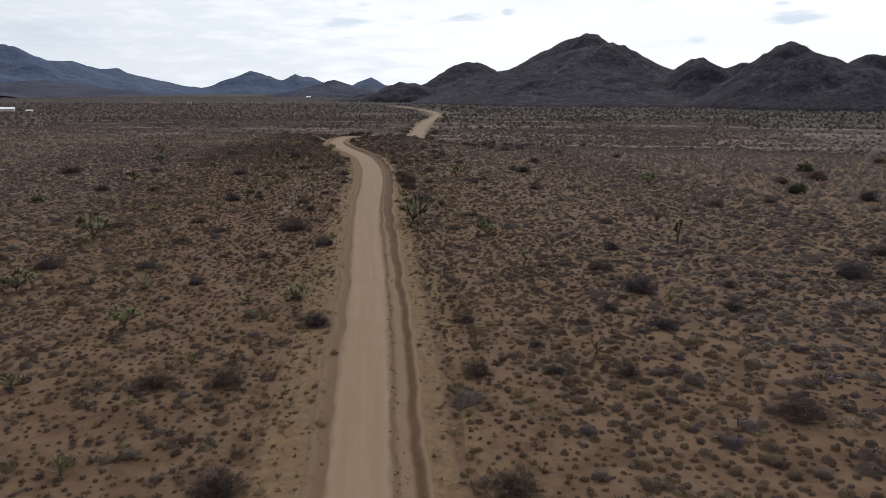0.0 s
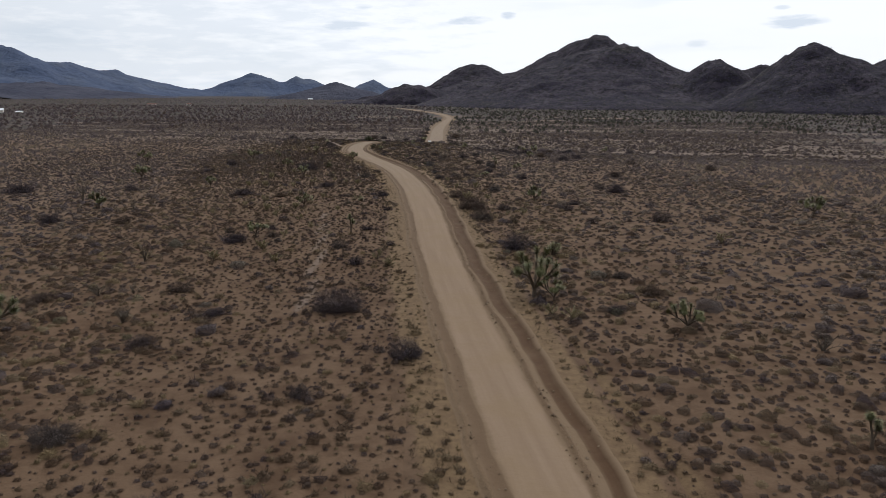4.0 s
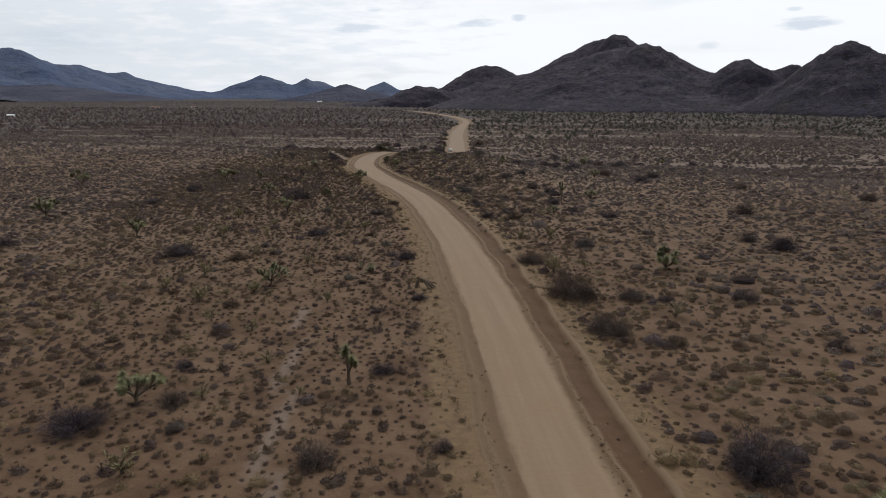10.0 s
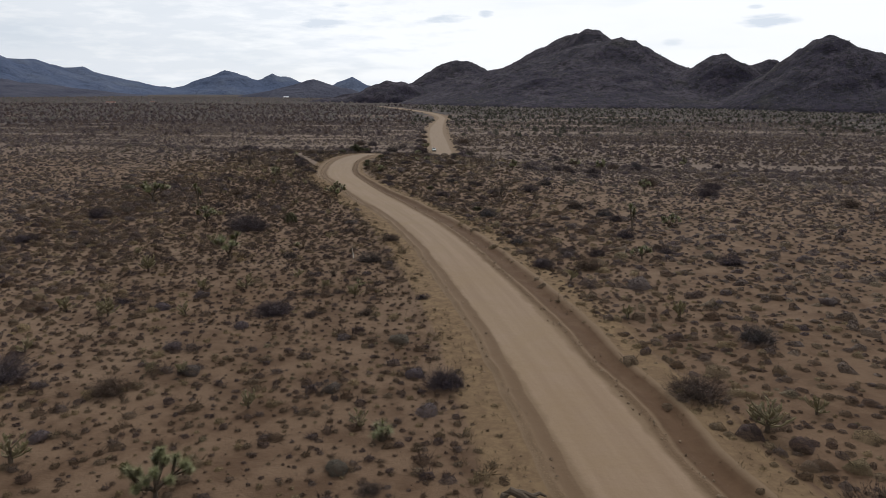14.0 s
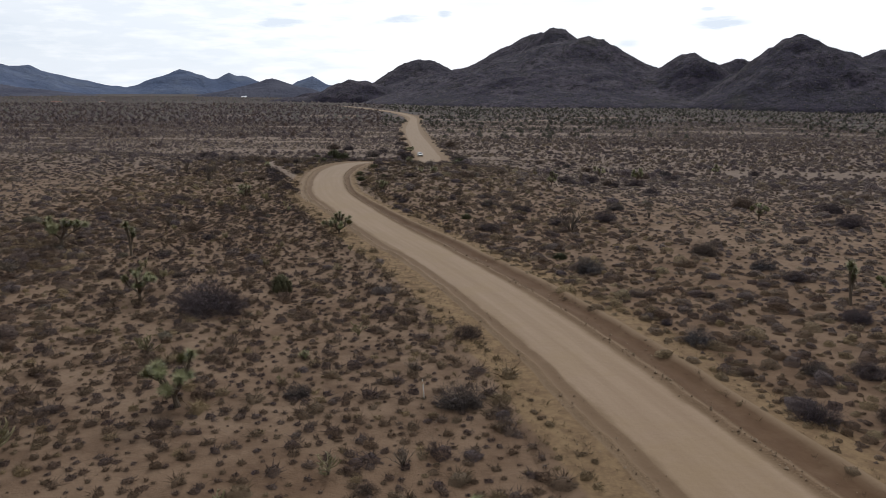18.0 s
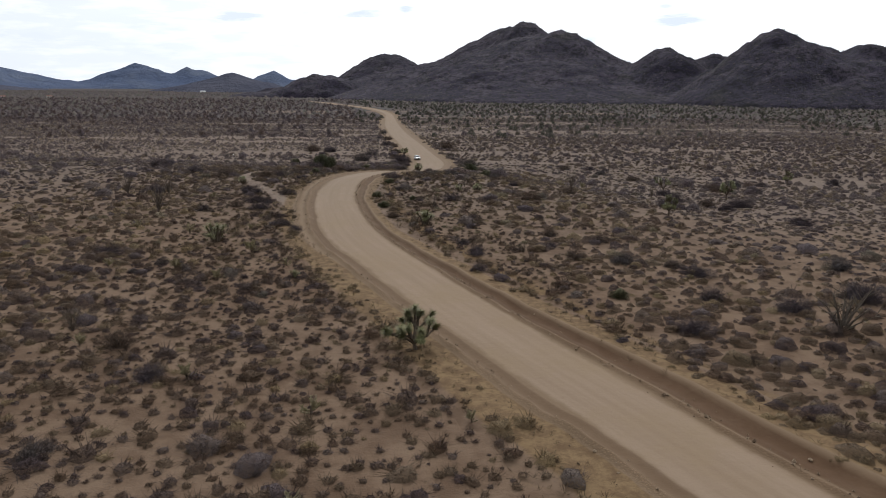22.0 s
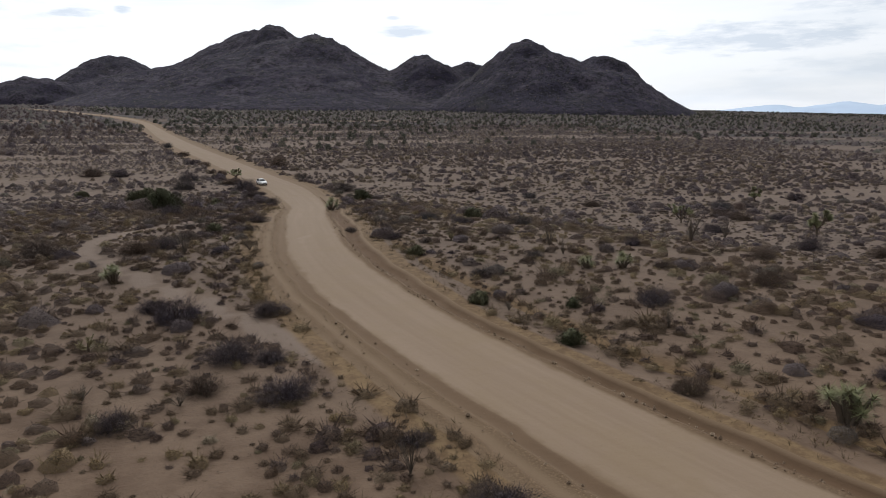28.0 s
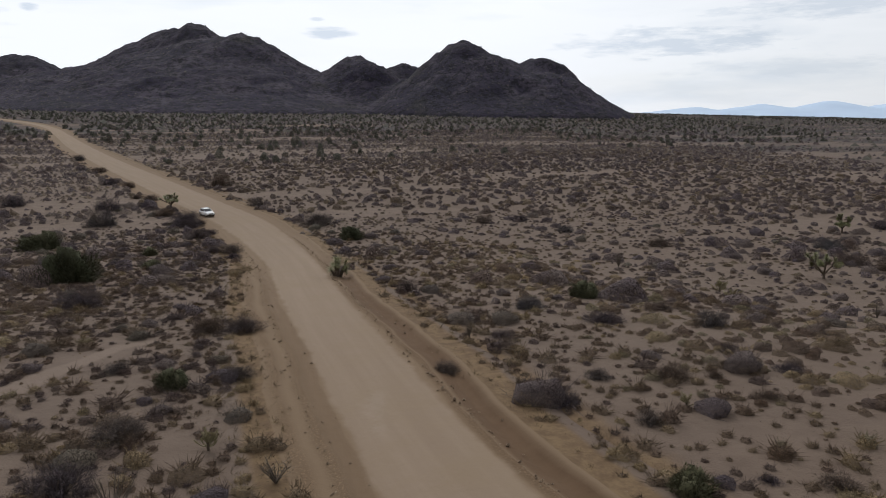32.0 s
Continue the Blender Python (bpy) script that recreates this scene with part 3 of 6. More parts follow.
tagged(road, "graded tan dirt road with gravel windrows and a ditch", "road", kind="structure")

# ---- mountains ----
# x, y, height over the plain, reach of the flank
RIDGE = [(71, 2402, 114, 212), (103, 2395, 112, 190), (48, 2405, 108, 190), (-40, 2330, 16, 150), (250, 2206, 98, 423), (357, 2028, 168, 330), (361, 1859, 169, 213), (308, 1559, 118, 373),
         (340, 1504, 122, 206), (463, 1351, 85, 125), (468, 1312, 76, 86), (543, 1337, 78, 100), (555, 1188, 104, 141), (581, 1152, 82, 153),
         (666, 1143, 85, 93), (674, 1175, 82, 131), (631, 1088, 60, 109), (723, 1321, 62, 174)]


def relief(x, y, peaks, blend, round_top, wander):
    """Cones with rounded tops run together into a ridge; metres over the plain."""
    acc = 1.0
    bent = wander * (fbm(x, y, 150, 3, 3) - 0.5)
    for px, py, top, reach_m in peaks:
        r = np.sqrt(np.hypot(x - px, y - py) ** 2 + round_top ** 2) - round_top
        r = np.maximum(r + bent * smooth(10, 90, r), 0)
        acc = acc + np.exp(top * np.clip(1 - r / reach_m, 0, 1) ** 1.12 / blend) - 1
    return blend * np.log(acc)


def mountain_z(x, y):
    h = relief(x, y, RIDGE, 5.0, 22.0, 22.0)
    lift = smooth(3, 35, h)
    rough = 10 * (np.abs(fbm(x, y, 80, 21, 4) - 0.5) - 0.12) + 8 * (fbm(x, y, 24, 25, 3) - 0.5) + 8 * (fbm(x, y, 11, 27, 2) - 0.5)
    # gullies run down the flanks, with spurs between them
    spur = np.abs(fbm(x, y, 150, 23, 2) - 0.5) * 2
    crest = 0.0
    for px, py, _top, reach_m in RIDGE:
        crest = np.maximum(crest, 1 - smooth(0.25, 0.75, np.hypot(x - px, y - py) / reach_m))
    gully = smooth(8, 45, h) * (1 - crest) * (9 * (spur - 0.30) + 5 * (np.abs(fbm(x, y, 52, 29, 2) - 0.5) * 2 - 0.30))
    return plain(x, y) + h + lift * rough + gully - 10 * (1 - smooth(0, 4, h))


mx, my = np.arange(-420, 980, 5.5), np.arange(960, 2680, 6.5)
MX, MY = np.meshgrid(mx, my)
mountain = new("mountain", mesh_of("mountain", np.stack([MX, MY, mountain_z(MX, MY)], -1).reshape(-1, 3), grid_faces(len(mx), len(my)), [rock], None, True))
tagged(mountain, "dark rocky desert mountain ridge with boulders and scrub", "mountain", kind="structure")


def range_mesh(name, peaks, x0, x1, y0, y1, step, mat, label, grain, jag=0.0):
    """A far range: cones run together, with gullies."""
    ax, ay = np.arange(x0, x1, step), np.arange(y0, y1, step)
    RX_, RY_ = np.meshgrid(ax, ay)
    low = [(px, py, top - float(plain(px, py)), reach_m) for px, py, top, reach_m in peaks]
    h = relief(RX_, RY_, low, 6.0, 22.0, 0.25 * min(reach_m for *_p, reach_m in low))
    spur = np.abs(fbm(RX_, RY_, 5 * step + 120, 19, 3) - 0.5) * 2
    crest = 0.0
    for px, py, _top, reach_m in low:
        crest = np.maximum(crest, 1 - smooth(0.15, 0.6, np.hypot(RX_ - px, RY_ - py) / reach_m))
    spur = 0.30 + (spur - 0.30) * (1 - crest)
    z = plain(RX_, RY_) + h + jag * smooth(2, 12, h) * (fbm(RX_, RY_, 22, 43, 2) - 0.4) + smooth(5, 60, h) * grain * (fbm(RX_, RY_, 90, 13, 4) - 0.5) + smooth(15, 90, h) * grain * 0.9 * (spur - 0.30) - 12 * (1 - smooth(0, 4, h))
    ob = new(name, mesh_of(name, np.stack([RX_, RY_, z], -1).reshape(-1, 3), grid_faces(len(ax), len(ay)), [mat], None, True))
    return tagged(ob, label, "mountain", kind="structure")


def polar(azimuth, distance, elevation, reach_m):
    """A peak by its bearing and height as seen from the walk's start."""
    a = radians(azimuth)
    return (1 + math.sin(a) * distance, 1 + math.cos(a) * distance, 19.8 + distance * math.tan(radians(elevation)), reach_m)


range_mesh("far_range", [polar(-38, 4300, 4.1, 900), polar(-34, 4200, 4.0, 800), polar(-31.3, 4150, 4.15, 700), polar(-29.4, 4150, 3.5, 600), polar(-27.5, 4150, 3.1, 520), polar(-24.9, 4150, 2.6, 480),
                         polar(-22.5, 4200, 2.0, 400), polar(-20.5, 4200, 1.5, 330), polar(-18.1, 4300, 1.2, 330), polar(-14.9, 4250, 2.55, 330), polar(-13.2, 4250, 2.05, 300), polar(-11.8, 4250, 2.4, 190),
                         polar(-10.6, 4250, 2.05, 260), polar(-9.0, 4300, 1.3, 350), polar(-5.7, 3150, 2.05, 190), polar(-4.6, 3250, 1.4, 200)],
           -3500, 350, 2600, 4860, 30.0, haze, "hazy blue distant mountain range across the valley", 60)
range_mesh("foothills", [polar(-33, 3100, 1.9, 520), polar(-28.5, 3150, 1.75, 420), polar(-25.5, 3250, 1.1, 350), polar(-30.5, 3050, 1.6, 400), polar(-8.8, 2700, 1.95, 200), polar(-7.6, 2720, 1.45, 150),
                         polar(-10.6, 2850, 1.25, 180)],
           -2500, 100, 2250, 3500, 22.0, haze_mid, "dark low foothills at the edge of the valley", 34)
range_mesh("jagged_hill", [polar(-3.75, 1700, 1.30, 70), polar(-3.25, 1700, 1.60, 80), polar(-2.75, 1690, 1.52, 70), polar(-2.0, 1720, 1.15, 100), polar(-4.6, 1740, 0.80, 100), polar(-5.8, 1760, 0.55, 120)],
           -360, 130, 1480, 1930, 5.0, rock, "small jagged rocky hill beside the ridge", 11, 13.0)
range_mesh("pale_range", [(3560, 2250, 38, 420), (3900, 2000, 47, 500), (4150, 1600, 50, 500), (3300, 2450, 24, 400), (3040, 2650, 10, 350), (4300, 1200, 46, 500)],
           2500, 4640, 600, 3200, 40.0, haze_far, "hazy pale blue far mountains on the horizon", 7)

# ---- plants as building blocks ----


def tuft_arrays(cx, cy, cz, r, h, tint, blades, width, rng, inner=(0.15, 0.62), outer=(0.80, 1.12)):
    """Rounded cushions of twigs and blades that point outwards: three corners a blade."""
    m = len(cx) * blades
    rep = np.repeat
    phi, up = rng.uniform(0, 2 * np.pi, m), rng.uniform(-0.12, 1.0, m)
    flat = np.sqrt(1 - up * up)
    R, H = rep(r, blades), rep(h, blades)
    bx, by, bz = rep(cx, blades), rep(cy, blades), rep(cz, blades)
    k0, k1 = rng.uniform(*inner, m), rng.uniform(*outer, m)
    jx, jy, jz = rng.normal(0, 0.16, (3, m)) * R
    rootx, rooty, rootz = bx + np.cos(phi) * flat * R * k0, by + np.sin(phi) * flat * R * k0, bz + np.maximum(up * k0, 0.0) * H - 0.02
    tipx, tipy, tipz = bx + np.cos(phi) * flat * R * k1 + jx, by + np.sin(phi) * flat * R * k1 + jy, np.maximum(bz + up * k1 * H + jz * 0.6, bz + 0.01)
    turn = rng.uniform(0, 2 * np.pi, m)
    wx, wy, wz = np.cos(turn) * width * R, np.sin(turn) * width * R, rng.uniform(-0.6, 0.6, m) * width * R
    V = np.empty((m, 3, 3), np.float32)
    V[:, 0] = np.stack([rootx - wx, rooty - wy, rootz - wz], -1)
    V[:, 1] = np.stack([tipx, tipy, tipz], -1)
    V[:, 2] = np.stack([rootx + wx, rooty + wy, rootz + wz], -1)
    T = rep(rep(tint, blades), 3)
    return V.reshape(-1, 3), T


def bunch_arrays(cx, cy, cz, r, h, tint, blades, width, rng, inner=0.02):
    """Feathery bunches: long thin blades that fan out of one root, with a lopsided outline; three corners a blade."""
    m, rep = len(cx) * blades, np.repeat
    phi, up = rng.uniform(0, 2 * np.pi, m), rng.uniform(0.0, 1.0, m) ** 0.85
    flat = np.sqrt(1 - 0.9 * up * up)
    R, H = rep(r, blades), rep(h, blades)
    lobe = rep(rng.uniform(0, 2 * np.pi, len(cx)), blades)
    lop = 1 + 0.22 * np.cos(phi - lobe) + 0.14 * np.cos(3 * phi + 2 * lobe)
    k0, k1 = rng.uniform(inner, inner + 0.4, m), rng.uniform(0.80, 1.22, m)
    dx, dy = np.cos(phi) * flat * R * lop, np.sin(phi) * flat * R * lop
    turn = phi + rng.normal(0, 0.35, m)
    sx, sy = np.cos(turn) * flat * R * lop, np.sin(turn) * flat * R * lop
    bx, by, bz = rep(cx, blades), rep(cy, blades), rep(cz, blades)
    root = np.stack([bx + dx * k0, by + dy * k0, bz + up * k0 * H * 0.9 - 0.02], -1)
    tip = np.stack([bx + sx * k1, by + sy * k1, bz + np.maximum(up * k1 * H, 0.015)], -1)
    side = rng.uniform(0, 2 * np.pi, m)
    w = np.stack([np.cos(side), np.sin(side), rng.uniform(-0.7, 0.7, m)], -1) * (width * R)[:, None]
    V = np.stack([root - w, tip, root + w], 1).astype(np.float32)
    return V.reshape(-1, 3), rep(rep(tint, blades), 3)


def dome_arrays(cx, cy, cz, r, h, tint, sides, rings, rng, uneven=(0.66, 1.3)):
    """Rounded, uneven cushions: rings of jittered corners under one top; a smooth closed cap each."""
    n = len(cx)
    phi = (np.arange(sides)[None, :] + rng.uniform(0, 1, (n, 1))) * 2 * np.pi / sides
    V = np.empty((n, sides * len(rings) + 1, 3), np.float32)
    for k, (fr, fz) in enumerate(rings):
        jit = rng.uniform(*uneven, (n, sides))
        ph = phi + k * np.pi / sides
        V[:, k * sides:(k + 1) * sides, 0] = cx[:, None] + np.cos(ph) * r[:, None] * fr * jit
        V[:, k * sides:(k + 1) * sides, 1] = cy[:, None] + np.sin(ph) * r[:, None] * fr * jit
        V[:, k * sides:(k + 1) * sides, 2] = cz[:, None] + h[:, None] * fz * (jit if fz > 0 else 1)
    V[:, -1, 0], V[:, -1, 1] = cx + rng.uniform(-0.35, 0.35, n) * r, cy + rng.uniform(-0.35, 0.35, n) * r
    V[:, -1, 2] = cz + h
    F, top, m = [], sides * len(rings), sides
    for k in range(len(rings) - 1):
        for j in range(m):
            j2 = (j + 1) % m
            F += [(k * m + j, k * m + j2, (k + 1) * m + j), (k * m + j2, (k + 1) * m + j2, (k + 1) * m + j)]
    F += [((len(rings) - 1) * m + j, (len(rings) - 1) * m + (j + 1) % m, top) for j in range(m)]
    F = (np.array(F, np.int64)[None] + (top + 1) * np.arange(n)[:, None, None]).reshape(-1, 3)
    return V.reshape(-1, 3), F, np.repeat(tint, top + 1)


def stuff_mesh(name, chunks, mat):
    """Domes and loose blades run into one mesh."""
    Vs, Fs, Ts, o = [], [], [], 0
    for c4 in chunks:
        v, t = c4[0], c4[-1]
        f = c4[1] if len(c4) == 3 else np.arange(len(v)).reshape(-1, 3)
        Vs.append(v)
        Fs.append(f + o)
        Ts.append(t)
        o += len(v)
    return new(name, mesh_of(name, np.concatenate(Vs), np.concatenate(Fs), [mat], {"tint": np.concatenate(Ts)}, True))


FULL, PLAIN, CONE = ((1.0, -0.08), (0.88, 0.50)), ((1.0, -0.08), (0.70, 0.60)), ((1.0, -0.05),)

def scatter(x0, x1, y0, y1, cell, rng, keep):
    """A jittered grid of roots, thinned by keep(x, y)."""
    ax, ay = np.meshgrid(np.arange(x0, x1, cell), np.arange(y0, y1, cell))
    px = (ax + rng.uniform(-0.42, 0.42, ax.shape) * cell).ravel()
    py = (ay + rng.uniform(-0.42, 0.42, ay.shape) * cell).ravel()
    ok = rng.uniform(0, 1, len(px)) < keep(px, py)
    return px[ok], py[ok]


def cleared(x, y):
    """How freely plants stand: none on the road or the trail, few on the verge."""
    o = np.abs(road_offset(x, y)) - half_width(y)
    o = o + 1.5 * (road_offset(x, y) < 0) * (1 - smooth(105, 165, y))
    free = smooth(2.6, 5.2, o) * 0.75 + 0.25 * smooth(2.0, 2.9, o)
    free = free * (1 - 0.9 * smooth(800, 860, y) * (1 - smooth(1500, 1560, y)) * (1 - smooth(14, 26, o)))
    return free * (1 - np.clip(1.2 * segment_near(x, y, TRAIL), 0, 1)) * (1 - 0.75 * wash(x, y))


def walk_x(y):
    """The line along which the plain is seen from nearest."""
    return np.interp(y, [0, 80, 250, 330, 420], [-4, -18, -45, -48, -30])


NEAR_X, MID_X, OUT_X = 38, 92, 150


def thin_growth(x, y):
    """The thinner growth right of the road, and on the left beside the bend."""
    o = road_offset(x, y)
    right = smooth(3, 14, o) * ((1 - smooth(50, 80, o)) * smooth(80, 130, y) + 0.65 * (1 - smooth(30, 55, o)) * smooth(265, 300, y) * (1 - smooth(400, 440, y)))
    return right + 1.4 * smooth(5, 15, -o) * smooth(278, 305, y) * (1 - 0.7 * smooth(318, 345, y)) * (1 - smooth(380, 430, y))


def patchy(x, y):
    bare = smooth(0.24, 0.42, fbm(x, y, 11, 51, 3))
    clumps = 0.80 + 0.20 * smooth(0.36, 0.50, fbm(x, y, 2.6, 57, 2))
    return cleared(x, y) * (0.80 + 0.20 * bare) * clumps * (1 - 0.22 * thin_growth(x, y)) * (1 - (0.18 + 0.24 * smooth(25, 45, np.abs(x - walk_x(y)))) * smooth(270, 340, y + 0.3 * x) * (1 - smooth(480, 560, y)))


def band(lo, hi):
    """Keeps what lies between two distances from the walk."""
    def keep(x, y):
        side = np.abs(x - walk_x(y)) + 2.0 * np.maximum(y - 420, 0)
        fade = (smooth(lo - 9, lo + 9, side) if lo else 1.0) * (1 - smooth(hi - 9, hi + 9, side))
        return patchy(x, y) * fade
    return keep


def sizes(n, mean, spread, lo, hi):
    return np.clip(rng.lognormal(mean, spread, n), lo, hi)


def hues(x, y):
    return np.clip(rng.beta(1.5, 1.9, len(x)) * 0.85 + 0.25 * (fbm(x, y, 22, 61, 2) - 0.5) + 0.08 * thin_growth(x, y), 0, 1)


rng = np.random.default_rng(7)
tx, ty = scatter(-100, 40, 16, 450, 0.74, rng, band(0, NEAR_X))
size = sizes(len(tx), -1.20, 0.44, 0.11, 0.85) * (1 + 0.30 * smooth(195, 235, ty)) * (1 + 0.15 * smooth(8, 28, np.abs(tx - walk_x(ty))))
tall = size * rng.uniform(0.55, 1.0, len(tx))
hue = hues(tx, ty)
on_verge = np.abs(road_offset(tx, ty)) - half_width(ty) < 4.5
hue = np.where(on_verge, 0.66 + 0.12 * rng.uniform(-1, 1, len(tx)), hue)
tz = ground_z(tx, ty)
close = np.abs(tx - walk_x(ty)) < 18
fuzz = [bunch_arrays(tx[sel], ty[sel], tz[sel], size[sel], tall[sel], hue[sel], count, wide, rng, 0.25) for sel, count, wide in ((close, 38, 0.056), (close & (ty > 275), 10, 0.04), (~close, 9, 0.08))]
cushions = [dome_arrays(tx[sel], ty[sel], tz[sel], size[sel] * shrink, tall[sel] * shrink * 0.9, hue[sel], sides, PLAIN, rng, (0.6, 1.3)) for sel, sides, shrink in ((close & (ty <= 275), 7, 0.60), (close & (ty > 275), 7, 0.62), (~close, 5, 0.80))]
tufts = stuff_mesh("dry_tufts", fuzz + cushions, tuft_mat)
tagged(tufts, "low tan and grey-brown tufts of dry desert grass", "grass", kind="stuff")

mx1, my1 = scatter(-160, 140, -10, 480, 0.92, rng, band(NEAR_X, MID_X))
size = sizes(len(mx1), -1.00, 0.40, 0.15, 0.95) * (1 + 0.2 * smooth(15, 50, mx1) * (1 - smooth(200, 280, my1)))
tall, hue, mz1 = size * rng.uniform(0.54, 0.92, len(mx1)), hues(mx1, my1), ground_z(mx1, my1)
outer = stuff_mesh("outer_tufts", [dome_arrays(mx1, my1, mz1, size * 0.92, tall * 0.80, hue, 4, PLAIN, rng, (0.5, 1.4)), bunch_arrays(mx1, my1, mz1, size, tall, hue, 3, 0.07, rng, 0.4)], outer_mat)
tagged(outer, "dry tufts of grass to both sides of the road", "grass", kind="stuff")

mx2, my2 = scatter(-330, 330, -90, 760, 1.6, rng, lambda x, y: band(MID_X, 1e6)(x, y) * (np.abs(x - walk_x(y)) < OUT_X + 0.25 * y))
size = sizes(len(mx2), -0.62, 0.42, 0.25, 1.4)
tall, hue, mz2 = size * rng.uniform(0.7, 1.05, len(mx2)), hues(mx2, my2), ground_z(mx2, my2)
near_by = (my2 > 300) & (my2 < 560) & (mx2 > -30) & (mx2 < 190)
wide = stuff_mesh("wide_tufts", [dome_arrays(mx2[sel], my2[sel], mz2[sel], size[sel], tall[sel], hue[sel], sides, rings, rng, (0.5, 1.4)) for sel, sides, rings in ((near_by, 5, PLAIN), (~near_by, 4, CONE))], outer_mat)
tagged(wide, "dry tufts of grass spreading over the wider plain", "grass", kind="stuff")


def keep_far(x, y):
    nearby = (np.abs(x - walk_x(y)) < OUT_X + 0.25 * y) & (y < 760)
    return cleared(x, y) * np.where(nearby, 0.0, 1.0) * (np.abs(x) < 130 + 0.85 * np.maximum(y, 40)) * (0.35 + 0.65 * smooth(0.3, 0.5, fbm(x, y, 60, 71, 3)))


fx1, fy1 = scatter(-900, 1100, 120, 1350, 5.2, rng, keep_far)
fx2, fy2 = scatter(-1900, 1900, 1350, 2700, 14.0, rng, lambda x, y: (np.abs(x) < 130 + 0.8 * y) * 1.0)
fx3, fy3 = scatter(700, 3300, 350, 1400, 17.0, rng, lambda x, y: 1.0 * (x > 130 + 0.8 * y))
fx, fy = np.concatenate([fx1, fx2, fx3]), np.concatenate([fy1, fy2, fy3])
size = sizes(len(fx), 0.05, 0.42, 0.4, 2.6) * (1 + 0.9 * smooth(600, 1600, np.hypot(fx, fy)))
scrub = stuff_mesh("far_scrub", [dome_arrays(fx, fy, plain(fx, fy), size, size * rng.uniform(0.7, 1.1, len(fx)), rng.beta(1.6, 1.8, len(fx)), 4, CONE, rng)], scrub_mat)
tagged(scrub, "dark scrub thinning into the distance towards the mountains", "scrub", kind="stuff")

# shrubs and boulders on the flanks of the ridge
sx, sy = scatter(-60, 900, 960, 2100, 9.0, rng, lambda x, y: (mountain_z(x, y) > plain(x, y) + 1) * 0.8)
size = rng.uniform(0.5, 1.3, len(sx))
slope_scrub = stuff_mesh("slope_scrub", [dome_arrays(sx, sy, mountain_z(sx, sy), size, size * rng.uniform(0.8, 1.4, len(sx)), rng.uniform(0, 0.9, len(sx)), 5, CONE, rng)], scrub_mat)
tagged(slope_scrub, "dark bushes dotted over the rocky slopes", "scrub", kind="stuff")

# the shrubs past counting between the larger ones
ux, uy = scatter(-230, 210, 30, 480, 5.2, rng, lambda x, y: cleared(x, y) * (0.22 + 0.55 * smooth(0.4, 0.6, fbm(x, y, 40, 81, 2))) * (0.65 + 0.35 * smooth(250, 400, y)) * (1 + 0.8 * smooth(270, 340, y + 0.3 * x) * (1 - 0.55 * smooth(2, 14, road_offset(x, y)))) * (1 - 0.22 * thin_growth(x, y)))
size = sizes(len(ux), -0.36, 0.34, 0.38, 1.5) * (1 + 0.25 * smooth(270, 340, uy + 0.3 * ux))
tall, uz, hue = size * rng.uniform(0.7, 1.0, len(ux)), ground_z(ux, uy), rng.beta(1.4, 2.2, len(ux)) * 0.75
sel = np.abs(ux - walk_x(uy)) < 35
low_shrubs = stuff_mesh("low_shrubs", [bunch_arrays(ux[sel], uy[sel], uz[sel], size[sel], tall[sel], hue[sel], 170, 0.011, rng, 0.45), bunch_arrays(ux, uy, uz, size, tall, hue, 36, 0.026, rng, 0.4), dome_arrays(ux, uy, uz, size * 0.76, tall * 0.72, hue, 7, FULL, rng, (0.6, 1.3))], low_mat)
tagged(low_shrubs, "low grey-brown shrubs scattered among the tufts", "shrub", kind="stuff")

# straw-coloured growth on the verges
vx, vy = scatter(-70, 10, 28, 440, 0.55, rng, lambda x, y: smooth(1.7, 2.4, np.abs(road_offset(x, y)) - half_width(y)) * (1 - smooth(4.0, 7.0, np.abs(road_offset(x, y)) - half_width(y)))
                 * (0.25 + 0.7 * smooth(0.40, 0.60, fbm(x, y, 5, 95, 3))))
size = sizes(len(vx), -1.75, 0.38, 0.08, 0.38)
vz, hue = ground_z(vx, vy) + 0.02, np.clip(0.68 + 0.12 * rng.uniform(-1, 1, len(vx)), 0, 1)
verge_grass = stuff_mesh("verge_grass", [tuft_arrays(vx, vy, vz, size, size * 1.1, hue, 15, 0.09, rng, (0.1, 0.7), (1.0, 1.4))], tuft_mat)
tagged(verge_grass, "short straw-coloured grass along the road verge", "grass", kind="stuff")

# seedlings and litter between the tufts
kx, ky = scatter(-92, 30, 22, 400, 0.9, rng, lambda x, y: cleared(x, y) * (np.abs(x - walk_x(y)) < 27) * 0.7)
size = sizes(len(kx), -2.30, 0.4, 0.05, 0.20)
litter = stuff_mesh("dry_litter", [bunch_arrays(kx, ky, ground_z(kx, ky), size, size * 0.7, np.clip(rng.beta(1.2, 1.8, len(kx)), 0, 1), 6, 0.12, rng)], tuft_mat)
tagged(litter, "tiny dry sprigs and plant litter on bare sand", "grass", kind="stuff")

# dark bushes on the low plain beyond the rise
bx_, by_ = scatter(-450, 620, 300, 1150, 5.0, rng, lambda x, y: cleared(x, y) * smooth(330, 420, y + 0.35 * (x + 20)) * (1 - 0.3 * thin_growth(x, y)) * (np.abs(x + 20) < 120 + 0.62 * (y - 150)) * (0.15 + 0.75 * smooth(0.40, 0.62, fbm(x, y, 34, 97, 3))))
size = sizes(len(bx_), -0.12, 0.36, 0.5, 2.0)
wx_, wy_ = scatter(-800, 1100, 560, 1400, 8.5, rng, lambda x, y: cleared(x, y) * (np.abs(x + 20) < 160 + 0.8 * (y - 150)) * (0.12 + 0.5 * smooth(0.42, 0.6, fbm(x, y, 70, 103, 3)) + 0.55 * smooth(620, 900, y)))
